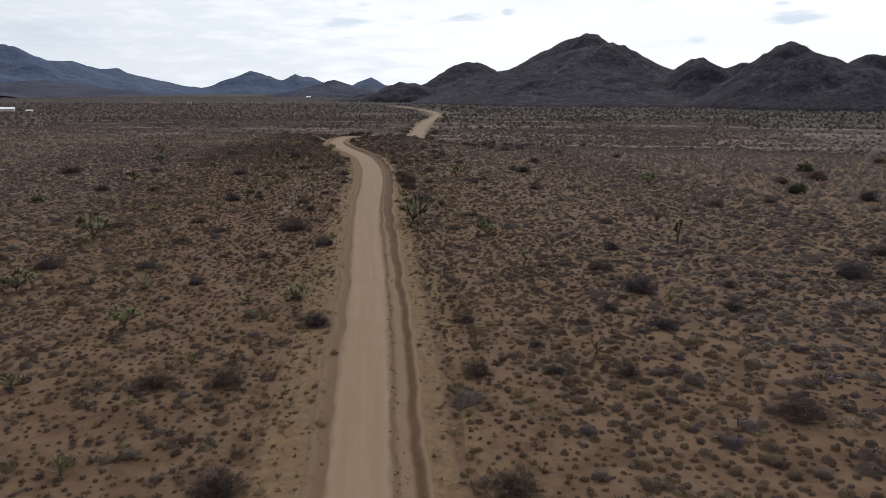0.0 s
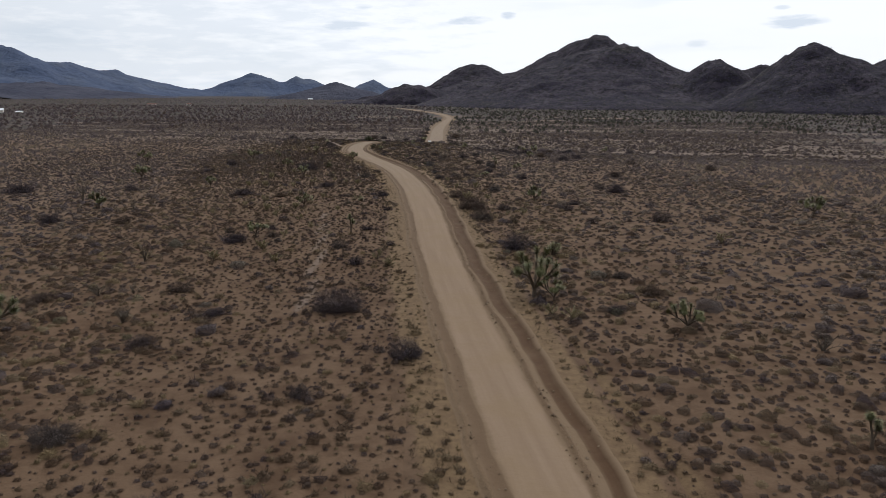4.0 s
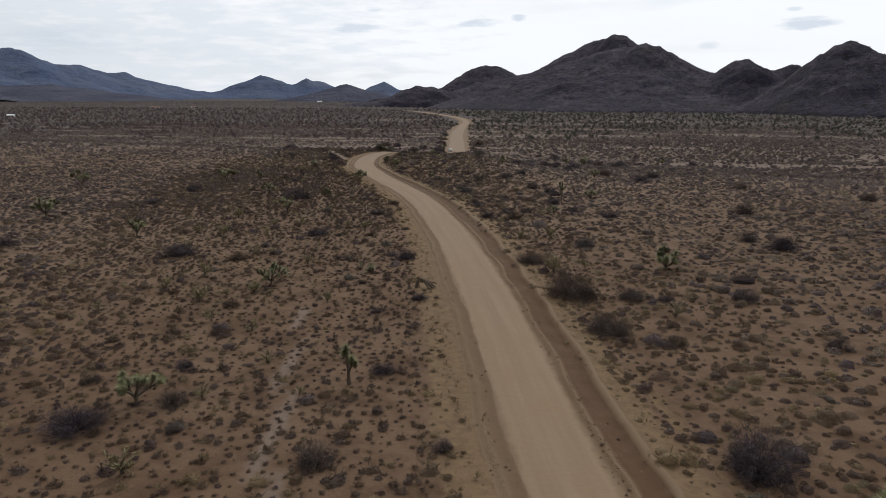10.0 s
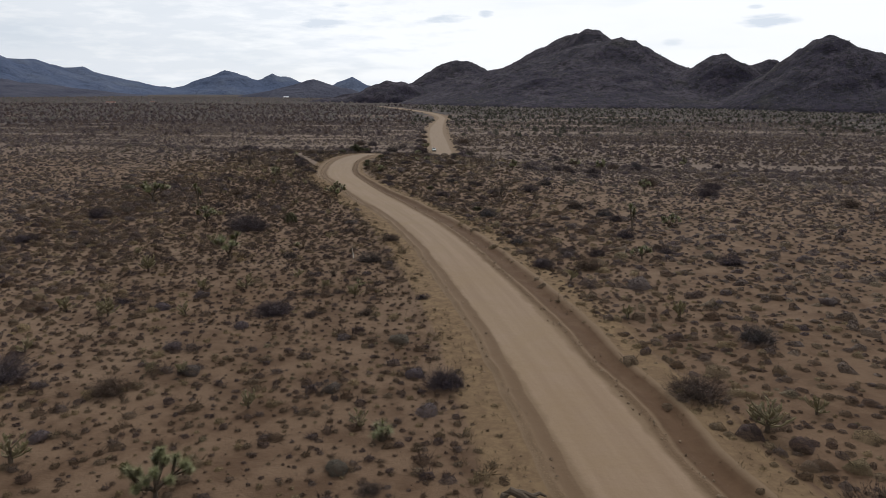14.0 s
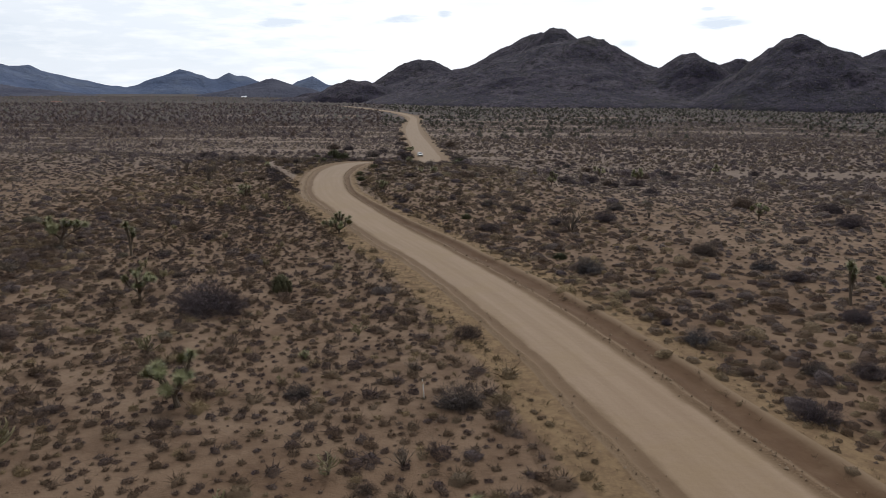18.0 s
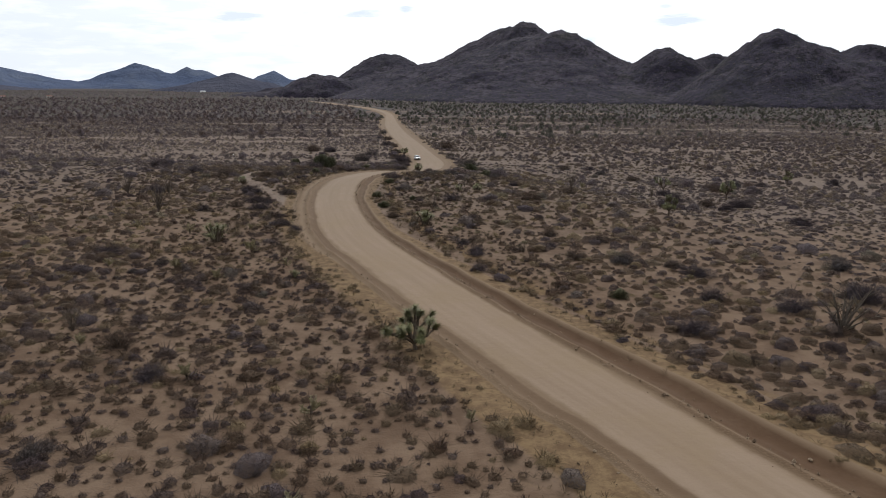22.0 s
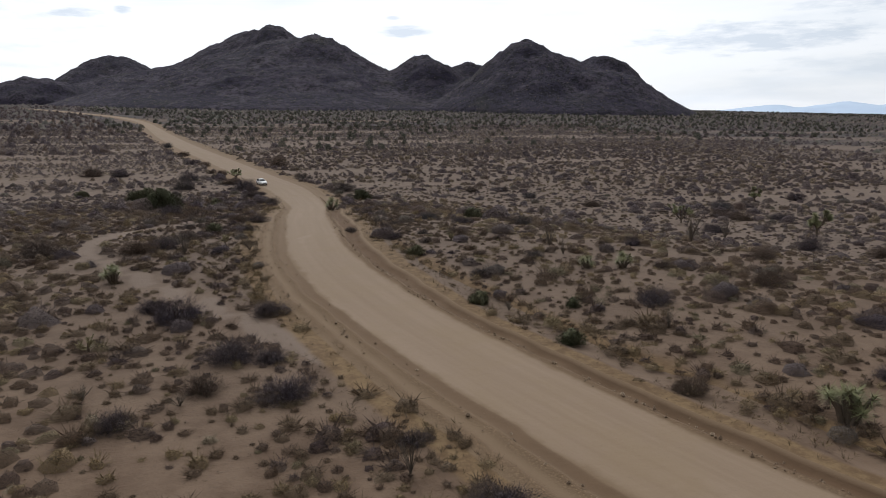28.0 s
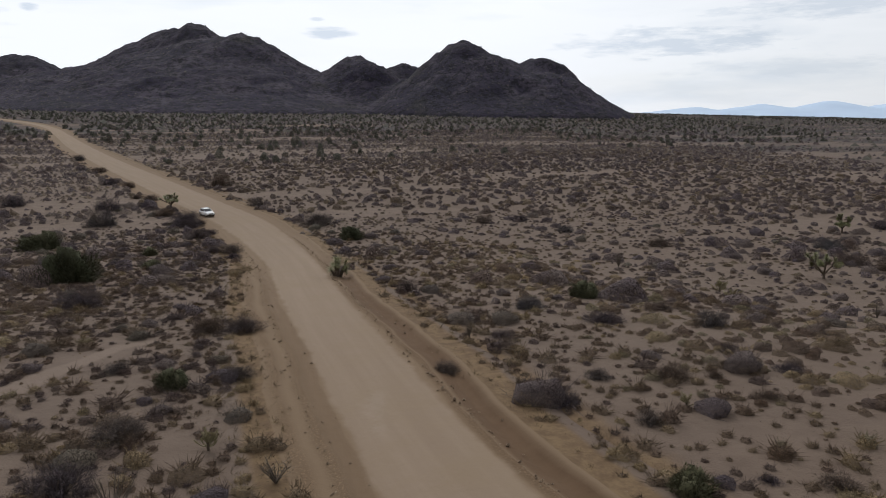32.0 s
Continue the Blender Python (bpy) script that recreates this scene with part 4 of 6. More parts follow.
wx2, wy2 = scatter(300, 2700, 750, 1900, 14.0, rng, lambda x, y: (x > 60 + 0.62 * y) * (0.15 + 0.5 * smooth(0.42, 0.6, fbm(x, y, 90, 107, 3))))
wx_, wy_ = np.concatenate([wx_, wx2]), np.concatenate([wy_, wy2])
tree_r = (1 + 0.5 * smooth(900, 1800, np.hypot(wx_, wy_))) * rng.uniform(0.9, 2.0, len(wx_))
plain_bushes = stuff_mesh("plain_bushes", [dome_arrays(wx_, wy_, ground_z(wx_, wy_), tree_r, tree_r * rng.uniform(1.1, 1.9, len(wx_)), np.where(wx_ < -40, rng.uniform(0.0, 0.62, len(wx_)), rng.uniform(0.66, 0.84, len(wx_))), 4, PLAIN, rng, (0.5, 1.4)), dome_arrays(bx_, by_, ground_z(bx_, by_), size, size * rng.uniform(0.7, 1.1, len(bx_)), rng.beta(1.3, 2.0, len(bx_)) * 0.66, 5, PLAIN, rng, (0.6, 1.3))], bush_mat)
tagged(plain_bushes, "dark rounded bushes scattered over the low plain", "scrub", kind="stuff")

# loose stones on the verges and windrows
st_y = rng.uniform(25, 430, 4200)
st_side = np.where(rng.uniform(0, 1, 4200) < 0.62, 1, -1)
st_e = np.where(rng.uniform(0, 1, 4200) < 0.6, np.where(st_side > 0, 0.42, 1.15) + rng.normal(0, 0.2, 4200), np.abs(rng.normal(0.8, 1.1, 4200)))
st_u = st_side * (half_width(st_y) + st_e * np.where(st_side > 0, np.interp(st_y, [35, 70, 110, 190, 225, 250, 270, 300, 325, 348, 370], [2.0, 2.0, 2.4, 2.8, 3.2, 2.8, 2.2, 1.4, 1.4, 2.2, 2.2]) / 2.25, 1.0))
st_sl = (road_x(st_y + 1) - road_x(st_y - 1)) / 2
st_n = np.sqrt(1 + st_sl ** 2)
st_x, st_yy = road_x(st_y) + st_u / st_n, st_y - st_u * st_sl / st_n
st_z = plain(road_x(st_y), st_y) * (1 - smooth(2.5, 4.6, st_e)) + ground_z(st_x, st_yy) * smooth(2.5, 4.6, st_e) \
    + np.where(st_side > 0, 0.12 * hill(st_e, 0.40, 0.18) - 0.18 * hill(st_e, 1.5, 0.5), 0.13 * hill(st_e, 1.15, 0.25) - 0.08 * hill(st_e, 0.5, 0.35)) + 0.04
octa = np.array([(1, 0, 0), (0, 1, 0), (-1, 0, 0), (0, -1, 0), (0, 0, 0.75), (0, 0, -0.6)])
octf = np.array([(0, 1, 4), (1, 2, 4), (2, 3, 4), (3, 0, 4), (1, 0, 5), (2, 1, 5), (3, 2, 5), (0, 3, 5)])
st_r = np.clip(rng.lognormal(-2.9, 0.5, 4200), 0.025, 0.13)
V = octa[None] * rng.uniform(0.6, 1.3, (4200, 6, 1)) * st_r[:, None, None] + np.stack([st_x, st_yy, st_z], -1)[:, None]
Fs = (octf[None] + 6 * np.arange(4200)[:, None, None]).reshape(-1, 3)
stone = Mat("loose_stone", 0.9)
stone.put("Base Color", stone.mix(stone.island(), (0.12, 0.080, 0.052), (0.25, 0.185, 0.125)))
stones = new("loose_stones", mesh_of("loose_stones", V.reshape(-1, 3), Fs, [stone]))
q_x, q_y = scatter(-82, 5, 285, 410, 1.5, rng, lambda x, y: (np.abs(road_offset(x, y)) > half_width(y) + 5.5) * (fbm(x, y, 9, 113, 3) > 0.42) * 1.0)
q_r = np.clip(rng.lognormal(-3.2, 0.5, len(q_x)), 0.02, 0.12)
V = octa[None] * rng.uniform(0.6, 1.3, (len(q_x), 6, 1)) * q_r[:, None, None] + np.stack([q_x, q_y, ground_z(q_x, q_y) + 0.3 * q_r], -1)[:, None]
pebbles = new("pebbles", mesh_of("pebbles", V.reshape(-1, 3), (octf[None] + 6 * np.arange(len(q_x))[:, None, None]).reshape(-1, 3), [stone]))
tagged(pebbles, "small brown pebbles lying on the bare sand", "stones", kind="stuff")
tagged(stones, "loose brown stones along the road's edges", "stones", kind="stuff")

# ---- single plants ----


def tube(points, radii, sides=6):
    """A tapered tube along points: vertices and quads, with closed tips."""
    P = [Vector(p) for p in points]
    V, F = [], []
    for i, (p, r) in enumerate(zip(P, radii)):
        d = (P[min(i + 1, len(P) - 1)] - P[max(i - 1, 0)]).normalized()
        a = d.orthogonal().normalized()
        b = d.cross(a)
        for k in range(sides):
            t = 2 * math.pi * k / sides
            V.append(p + (a * math.cos(t) + b * math.sin(t)) * r)
    for i in range(len(P) - 1):
        for k in range(sides):
            k2 = (k + 1) % sides
            F.append((i * sides + k, i * sides + k2, (i + 1) * sides + k2, (i + 1) * sides + k))
    return V, F


def join(pieces):
    V, F = [], []
    for v, f in pieces:
        o = len(V)
        V += list(v)
        F += [tuple(i + o for i in q) for q in f]
    return V, F


def part(name, vf, mat, parent, label=""):
    """One mesh object under a thing or a part of it."""
    me = bpy.data.meshes.new(name)
    me.from_pydata([tuple(v) for v in vf[0]], [], [tuple(f) for f in vf[1]])
    me.materials.append(mat.m)
    me.update()
    ob = new(name, me)
    ob.parent = parent
    if label:
        ob["label"] = label
    if name in ("dead_skirt", "leaf_rosette"):
        ob["kind"] = "stuff"
    return ob


def blades(centre, axis, count, length, width, rnd, spread=1.0, droop=0.0):
    """A rosette of stiff pointed blades round an axis."""
    V, F = [], []
    ax = Vector(axis).normalized()
    a = ax.orthogonal().normalized()
    b = ax.cross(a)
    for _ in range(count):
        t, up = rnd.uniform(0, 2 * math.pi), rnd.uniform(-0.45, 1.0) * 1.0
        d = (a * math.cos(t) + b * math.sin(t)) * spread + ax * up
        d.normalize()
        d.z -= droop
        ln = length * rnd.uniform(0.75, 1.1)
        root = Vector(centre) + ax * rnd.uniform(-0.35, 0.22) * length
        side = d.cross(ax if abs(d.dot(ax)) < 0.95 else a).normalized() * width
        o = len(V)
        V += [root - side, root + side, root + d * ln]
        F.append((o, o + 1, o + 2))
    return V, F


STORE = {}


def finish(ob, label, category, group):
    tagged(ob, label, category, group)
    ob.location = (0, -900 - 12 * len(STORE), -60)
    return ob


def shrub_model(seed, mat, leafy, flat, label, group, dense=0.8, twig=(0.12, 0.30), thick=(0.005, 0.010)):
    """A rounded twiggy shrub one metre in radius: forked stems and a loose shell of twig ends."""
    rnd = random.Random(seed)
    ob = new("shrub")
    for _ in range(7):
        a, ln = rnd.uniform(0, 2 * math.pi), rnd.uniform(0.5, 0.85)
        lean = rnd.uniform(0.1, 1.0)
        p1 = Vector((math.cos(a) * lean * 0.35, math.sin(a) * lean * 0.35, 0.42 * flat * ln))
        part("stem", tube([(p1.x * 0.1, p1.y * 0.1, -0.04), p1, p1 + Vector((math.cos(a) * lean * 0.4 * ln, math.sin(a) * lean * 0.4 * ln, 0.45 * flat * ln))], [0.03, 0.02, 0.006], 3), bark, ob)
    gen = np.random.default_rng(seed)
    lobes = [(gen.uniform(0, 6.28), gen.uniform(0.1, 0.9), gen.uniform(0.25, 0.5)) for _ in range(9)]

    def radius(a, u):
        """How far the crown reaches that way: a few lobes with dips between them."""
        best = 0.0
        for la, lu, lw in lobes:
            da = math.cos(a - la) * math.sqrt(1 - lu * lu) * math.sqrt(1 - u * u) + lu * u
            best = max(best, math.exp((da - 1) / (lw * lw * 0.6)))
        return 0.62 + 0.42 * best

    core_n = 13
    ca, cr = gen.uniform(0, 6.28, core_n), gen.uniform(0.0, 0.5, core_n)
    ch = flat * dense * (0.25 + 0.5 * np.sqrt(np.clip(1 - cr * cr / 0.5, 0, 1))) * gen.uniform(0.7, 1.1, core_n)
    cv, cf, _t = dome_arrays(np.cos(ca) * cr, np.sin(ca) * cr, 0 * ca, gen.uniform(0.16, 0.30, core_n) * dense, ch, ca, 6, ((0.9, 0.0), (1.0, 0.35), (0.6, 0.8)), gen, (0.5, 1.4))
    V, F = [Vector(p) for p in cv.tolist()], [tuple(q) for q in cf.tolist()]
    for k in range(leafy):
        a, u = rnd.uniform(0, 6.28), rnd.uniform(0.0, 1.0)
        reach_r = radius(a, u)
        w = math.sqrt(1 - u * u)
        way = Vector((math.cos(a) * w, math.sin(a) * w, u * flat * 1.15))
        c = way * reach_r * rnd.uniform(0.38, 0.94) ** 0.8
        c.z = max(c.z, 0.02)
        out = way.normalized() + Vector((rnd.gauss(0, 0.42), rnd.gauss(0, 0.42), rnd.gauss(0.22, 0.35)))
        out.normalize()
        side = out.orthogonal()
        side.rotate(Matrix.Rotation(rnd.uniform(0, 6.28), 3, out))
        ln, wd = rnd.uniform(*twig) * (1.7 if rnd.random() < 0.12 else 1.0), rnd.uniform(*thick)
        o = len(V)
        V += [c - side * wd, c + side * wd, c + out * ln]
        F.append((o, o + 1, o + 2))
    fol = part("foliage", (V, F), mat, ob)
    fol["kind"] = "stuff"
    fol.data.polygons.foreach_set("use_smooth", np.ones(len(F), bool))
    return finish(ob, label, "shrub", group)


def joshua_model(seed, arms, height, label, reach=1.0):
    """A Joshua tree: a shaggy trunk that forks into limbs, each with a rosette over a skirt of dead blades."""
    rnd = random.Random(seed)
    ob = new("joshua_tree")
    fork = height * rnd.uniform(0.16, 0.30)
    lean = Vector((rnd.uniform(-0.12, 0.12), rnd.uniform(-0.12, 0.12), 0))
    top = Vector((lean.x * fork, lean.y * fork, fork))
    part("trunk", tube([(0, 0, -0.1), (0.02, 0.01, 0.1), top * 0.5, top], [0.22, 0.17, 0.14, 0.135], 8), bark, ob)
    for k in range(arms):
        a = 2 * math.pi * k / arms + rnd.uniform(-0.5, 0.5)
        out = reach * height * rnd.uniform(0.14, 0.38)
        h = height * rnd.uniform(0.5, 0.95)
        elbow = top + Vector((math.cos(a) * out * 0.75, math.sin(a) * out * 0.75, (h - fork) * rnd.uniform(0.3, 0.6)))
        ends = [(top, elbow, Vector((top.x + math.cos(a) * out, top.y + math.sin(a) * out, h)), 0.13)]
        for _ in range(rnd.choice((1, 1, 2, 2))):
            b = a + rnd.choice((-1, 1)) * rnd.uniform(0.5, 1.4)
            up = (h - elbow.z) * rnd.uniform(0.3, 0.9)
            ends.append((elbow, elbow + Vector((math.cos(b) * out * 0.35, math.sin(b) * out * 0.35, up * 0.4)), elbow + Vector((math.cos(b) * out * 0.8, math.sin(b) * out * 0.8, up)), 0.10))
        for start, mid, end, thick in ends:
            limb = part("limb", tube([start - Vector((0, 0, 0.08)), start * 0.5 + mid * 0.5, mid, end], [thick * 0.9, thick * 0.75, thick * 0.7, thick * 0.6], 6), bark, ob)
            ax = ((end - mid).normalized() + Vector((0, 0, 0.35))).normalized()
            brush = join([blades(mid.lerp(end, f), ax, n, 0.40, 0.026, rnd, sp) for f, n, sp in ((0.66, 46, 1.5), (0.84, 64, 1.4))])
            part("leaf_rosette", brush, leaf_mat, limb, "stiff green pointed leaves")
            part("leaf_rosette", blades(end, ax, 170, 0.52, 0.028, rnd, 1.0), leaf_mat, limb, "stiff green pointed leaves")
            part("dead_skirt", blades(mid.lerp(end, 0.45), -ax, 46, 0.32, 0.020, rnd, 0.8), dead_leaf_mat, limb, "grey-brown dead leaves")
    return finish(ob, label, "joshua tree", "joshua trees on the plain")


def yucca_model(seed, heads, label):
    """A low yucca clump: short leaning stems, each ending in a rosette of long blades."""
    rnd = random.Random(seed)
    ob = new("yucca")
    for k in range(heads):
        a, out, h = 2 * math.pi * k / heads + rnd.uniform(-0.4, 0.4), rnd.uniform(0.15, 0.8), rnd.uniform(0.35, 1.25)
        end = Vector((math.cos(a) * out, math.sin(a) * out, h))
        stem = part("stem", tube([(math.cos(a) * out * 0.3, math.sin(a) * out * 0.3, -0.05), end * 0.55, end], [0.11, 0.10, 0.08], 6), bark, ob)
        part("leaf_rosette", blades(end, end + Vector((0, 0, 0.8)), 70, 0.55, 0.024, rnd), leaf_mat, stem, "long green pointed leaves")
        part("dead_skirt", blades(end - Vector((0, 0, 0.3)), (0, 0, -1), 24, 0.38, 0.020, rnd, 0.9), dead_leaf_mat, stem)
    return finish(ob, label, "yucca", "yuccas on the plain")


def ocotillo_model(seed, wands, label):
    """An ocotillo: thin bare wands that fan out of one root."""
    rnd = random.Random(seed)
    ob = new("ocotillo")
    for k in range(wands):
        a, lean, h = rnd.uniform(0, 6.28), rnd.uniform(0.08, 0.5), rnd.uniform(0.7, 1.0)
        pts = [(math.cos(a) * lean * t ** 1.3 * 1.0 + rnd.uniform(-.015, .015), math.sin(a) * lean * t ** 1.3 + rnd.uniform(-.015, .015), h * t - 0.03) for t in (0, 0.3, 0.65, 1)]
        part("wand", tube(pts, [0.011, 0.010, 0.007, 0.003], 4), ocotillo_mat, ob)
    return finish(ob, label, "ocotillo", "ocotillos on the plain")


def cholla_model(seed, arms, label):
    """A cholla: a dark stem with a crowd of short spiny joints."""
    rnd = random.Random(seed)
    ob = new("cholla")
    part("stem", tube([(0, 0, -0.05), (0.02, 0, 0.3), (0.0, 0.03, 0.55)], [0.09, 0.07, 0.05], 6), bark, ob)
    for k in range(arms):
        a, out, z0 = rnd.uniform(0, 6.28), rnd.uniform(0.15, 0.75), rnd.uniform(0.15, 0.75)
        base_p = Vector((math.cos(a) * out * 0.55, math.sin(a) * out * 0.55, z0))
        tip = Vector((math.cos(a) * out, math.sin(a) * out, z0 + rnd.uniform(0.12, 0.36)))
        twigs = [(base_p, tip)]
        for _ in range(3):
            p = base_p.lerp(tip, rnd.uniform(0.1, 0.8))
            twigs.append((p, p + Vector((rnd.uniform(-.14, .14), rnd.uniform(-.14, .14), rnd.uniform(0.06, 0.18)))))
        V, F = join([tube([(base_p.x * 0.2, base_p.y * 0.2, z0 * 0.7), base_p], [0.03, 0.035], 4)] + [tube([p, p * 0.5 + q * 0.5, q], [0.025, 0.036, 0.010], 4) for p, q in twigs])
        for _ in range(44):
            p, q = rnd.choice(twigs)
            c = p.lerp(q, rnd.random())
            d = Vector((rnd.gauss(0, 1), rnd.gauss(0, 1), rnd.gauss(0.4, 1))).normalized()
            s = d.orthogonal().normalized() * 0.012
            o = len(V)
            V += [c - s, c + s, c + d * rnd.uniform(0.045, 0.085)]
            F.append((o, o + 1, o + 2))
        part("joint", (V, F), cholla_mat, ob)
    return finish(ob, label, "cholla", "chollas on the plain")


def dead_model(seed, label):
    """A leafless dead shrub: forked grey branches."""
    rnd = random.Random(seed)
    ob = new("dead_shrub")
    for k in range(13):
        a, lean, h = rnd.uniform(0, 6.28), rnd.uniform(0.2, 0.85), rnd.uniform(0.5, 1.0)
        p1 = Vector((math.cos(a) * lean * 0.4, math.sin(a) * lean * 0.4, h * 0.45))
        p2 = Vector((math.cos(a) * lean, math.sin(a) * lean, h))
        pieces = [tube([(0, 0, -0.04), p1, p2], [0.035, 0.025, 0.006], 4)]
        for _ in range(5):
            c = p1.lerp(p2, rnd.uniform(0, 0.8))
            d = Vector((rnd.gauss(0, .25), rnd.gauss(0, .25), rnd.uniform(0.1, 0.35)))
            pieces.append(tube([c, c + d * 0.6, c + d], [0.016, 0.011, 0.004], 3))
        part("branch", join(pieces), ocotillo_mat, ob)
    return finish(ob, label, "shrub", "dead shrubs on the plain")


def keep_model(kind, model):
    STORE.setdefault(kind, []).append(model)


G1, G2 = "grey shrubs on the plain", "green bushes on the plain"
for i, (leafy, flat) in enumerate(((3000, 0.75), (3100, 0.6), (2900, 0.85), (3000, 0.65), (2900, 0.7))):
    keep_model("s", shrub_model(100 + i, shrub_mat, leafy, flat, "grey-brown leafless twiggy shrub on sandy ground", G1))
for i, (leafy, flat) in enumerate(((2300, 0.80), (2200, 0.70), (2300, 0.90))):
    keep_model("g", shrub_model(200 + i, green_mat, leafy, flat, "dense dark green bush on sandy ground", G2, 1.25, (0.07, 0.20), (0.009, 0.017)))
for i, (arms, height) in enumerate(((5, 1.0), (6, 1.0), (6, 1.0), (7, 1.0), (5, 1.0))):
    keep_model("j", joshua_model(300 + i, arms, 3.4, "Joshua tree with shaggy trunk and green spiky crown", 1.15))
for i in range(2):
    keep_model("t", joshua_model(350 + i, 2, 3.4, "slender young Joshua tree with green spiky leaves", 0.3))
for i, heads in enumerate((5, 7, 9)):
    keep_model("y", yucca_model(400 + i, heads, "green yucca clump with long stiff leaves"))
for i, wands in enumerate((18, 22, 26)):
    keep_model("o", ocotillo_model(500 + i, wands, "bare grey ocotillo with thin upright wands"))
for i, arms in enumerate((16, 20, 24)):
    keep_model("c", cholla_model(600 + i, arms, "pale straw-coloured spiny cholla cactus"))
for i in range(2):
    keep_model("d", dead_model(700 + i, "leafless dead grey shrub with bare branches"))


def plant(kind, rows):
    """Sets single plants: x, y and size in metres (width of shrubs and chollas, height of the upright kinds)."""
    for x, y, sz in rows:
        k = random.Random(round(x * 13 + y * 7))
        model = k.choice(STORE[kind])
        own = {"s": 1.8, "g": 1.8, "j": 3.4, "t": 3.4, "y": 1.9, "o": 1.0, "c": 1.6, "d": 1.6}[kind]
        f = sz / own
        z = float(ground_z(np.array([x]), np.array([y]))[0])
        wide_x = k.uniform(1.0, 1.3) if kind == "s" else 1.0
        tall_z = k.uniform(1.3, 1.5) if kind == "g" and 230 < y < 250 else k.uniform(0.88, 1.1)
        copy_thing(model, pose(x, y, z - 0.03, 0, 0, k.uniform(0, 360)) @ Matrix.Diagonal((f * wide_x, f, f * tall_z, 1)))


plant("s", [  # grey shrubs
    (4.4, 35.3, 3.1), (-11.3, 35.4, 3.0), (23.2, 43.7, 3.7), (-20.1, 48.9, 3.1), (-15.1, 49.5, 3.0), (14.1, 50.6, 2.1),
    (8.8, 51.1, 1.8), (3.0, 51.2, 2.8), (8.1, 56.8, 1.5), (19.8, 61.4, 2.6), (12.9, 62.5, 1.6), (-11.0, 62.8, 3.1),
    (2.5, 63.5, 2.1), (16.2, 66.8, 2.3), (28.2, 67.1, 2.7), (21.0, 73.4, 3.9), (31.0, 75.0, 2.2), (-26.9, 77.1, 2.2),
    (46.4, 79.2, 4.4), (18.9, 83.4, 3.5), (-35.3, 84.6, 2.9), (-47.6, 85.1, 3.5), (56.4, 90.6, 3.4), (-22.7, 90.8, 1.9),
    (22.9, 94.8, 2.9), (-16.1, 97.8, 3.2), (-37.2, 100.7, 2.4), (-33.9, 108.5, 2.3), (2.0, 108.6, 2.0), (-23.0, 109.9, 4.9),
])
plant("s", [  # grey shrubs
    (-51.9, 113.1, 2.7), (6.9, 114.9, 2.7), (-39.6, 115.9, 2.3), (5.3, 121.1, 2.0), (-23.6, 127.6, 2.2), (50.7, 132.0, 4.1),
    (-4.5, 136.2, 4.6), (62.5, 136.6, 3.3), (-27.0, 136.7, 2.6), (81.9, 137.9, 4.5), (-20.4, 138.3, 1.5), (-41.4, 140.5, 3.9),
    (-37.2, 144.1, 2.2), (-44.1, 147.3, 1.6), (-24.9, 149.4, 1.9), (-38.8, 150.2, 1.6), (8.8, 154.4, 2.2), (-74.1, 154.8, 3.8),
    (-62.9, 154.9, 3.2), (-2.8, 155.3, 1.9), (20.1, 157.3, 3.7), (-38.9, 157.4, 1.5), (-7.6, 158.0, 3.8), (77.7, 164.9, 4.1),
    (-40.2, 165.1, 1.8), (-0.3, 167.0, 1.9), (7.0, 167.2, 3.0), (-23.1, 167.3, 1.7), (-3.4, 167.4, 2.8), (-8.8, 168.5, 5.2),
])
plant("s", [  # grey shrubs
    (89.5, 172.6, 6.5), (-29.3, 173.1, 1.3), (9.7, 174.2, 2.2), (-11.3, 182.8, 3.9), (-45.3, 184.3, 2.4), (-25.7, 184.6, 2.5),
    (-53.0, 185.7, 4.3), (-98.2, 188.0, 6.3), (-76.8, 190.1, 3.2), (21.1, 191.3, 3.9), (-3.4, 191.9, 2.9), (19.0, 196.8, 3.0),
    (-35.9, 198.5, 1.3), (-31.5, 198.8, 1.5), (-39.0, 199.4, 3.4), (-52.3, 203.1, 1.4), (-27.1, 203.4, 1.4), (-37.0, 205.1, 1.5),
    (-37.3, 209.6, 1.3), (-10.6, 213.7, 2.9), (-14.9, 214.3, 2.5), (4.6, 215.2, 3.0), (129.9, 215.3, 5.0), (-32.5, 217.5, 2.7),
    (-41.2, 219.2, 1.5), (-8.2, 219.7, 2.5), (27.7, 220.1, 4.0), (-11.3, 220.4, 1.8), (-0.1, 220.9, 2.0), (-16.0, 225.8, 2.4),
])
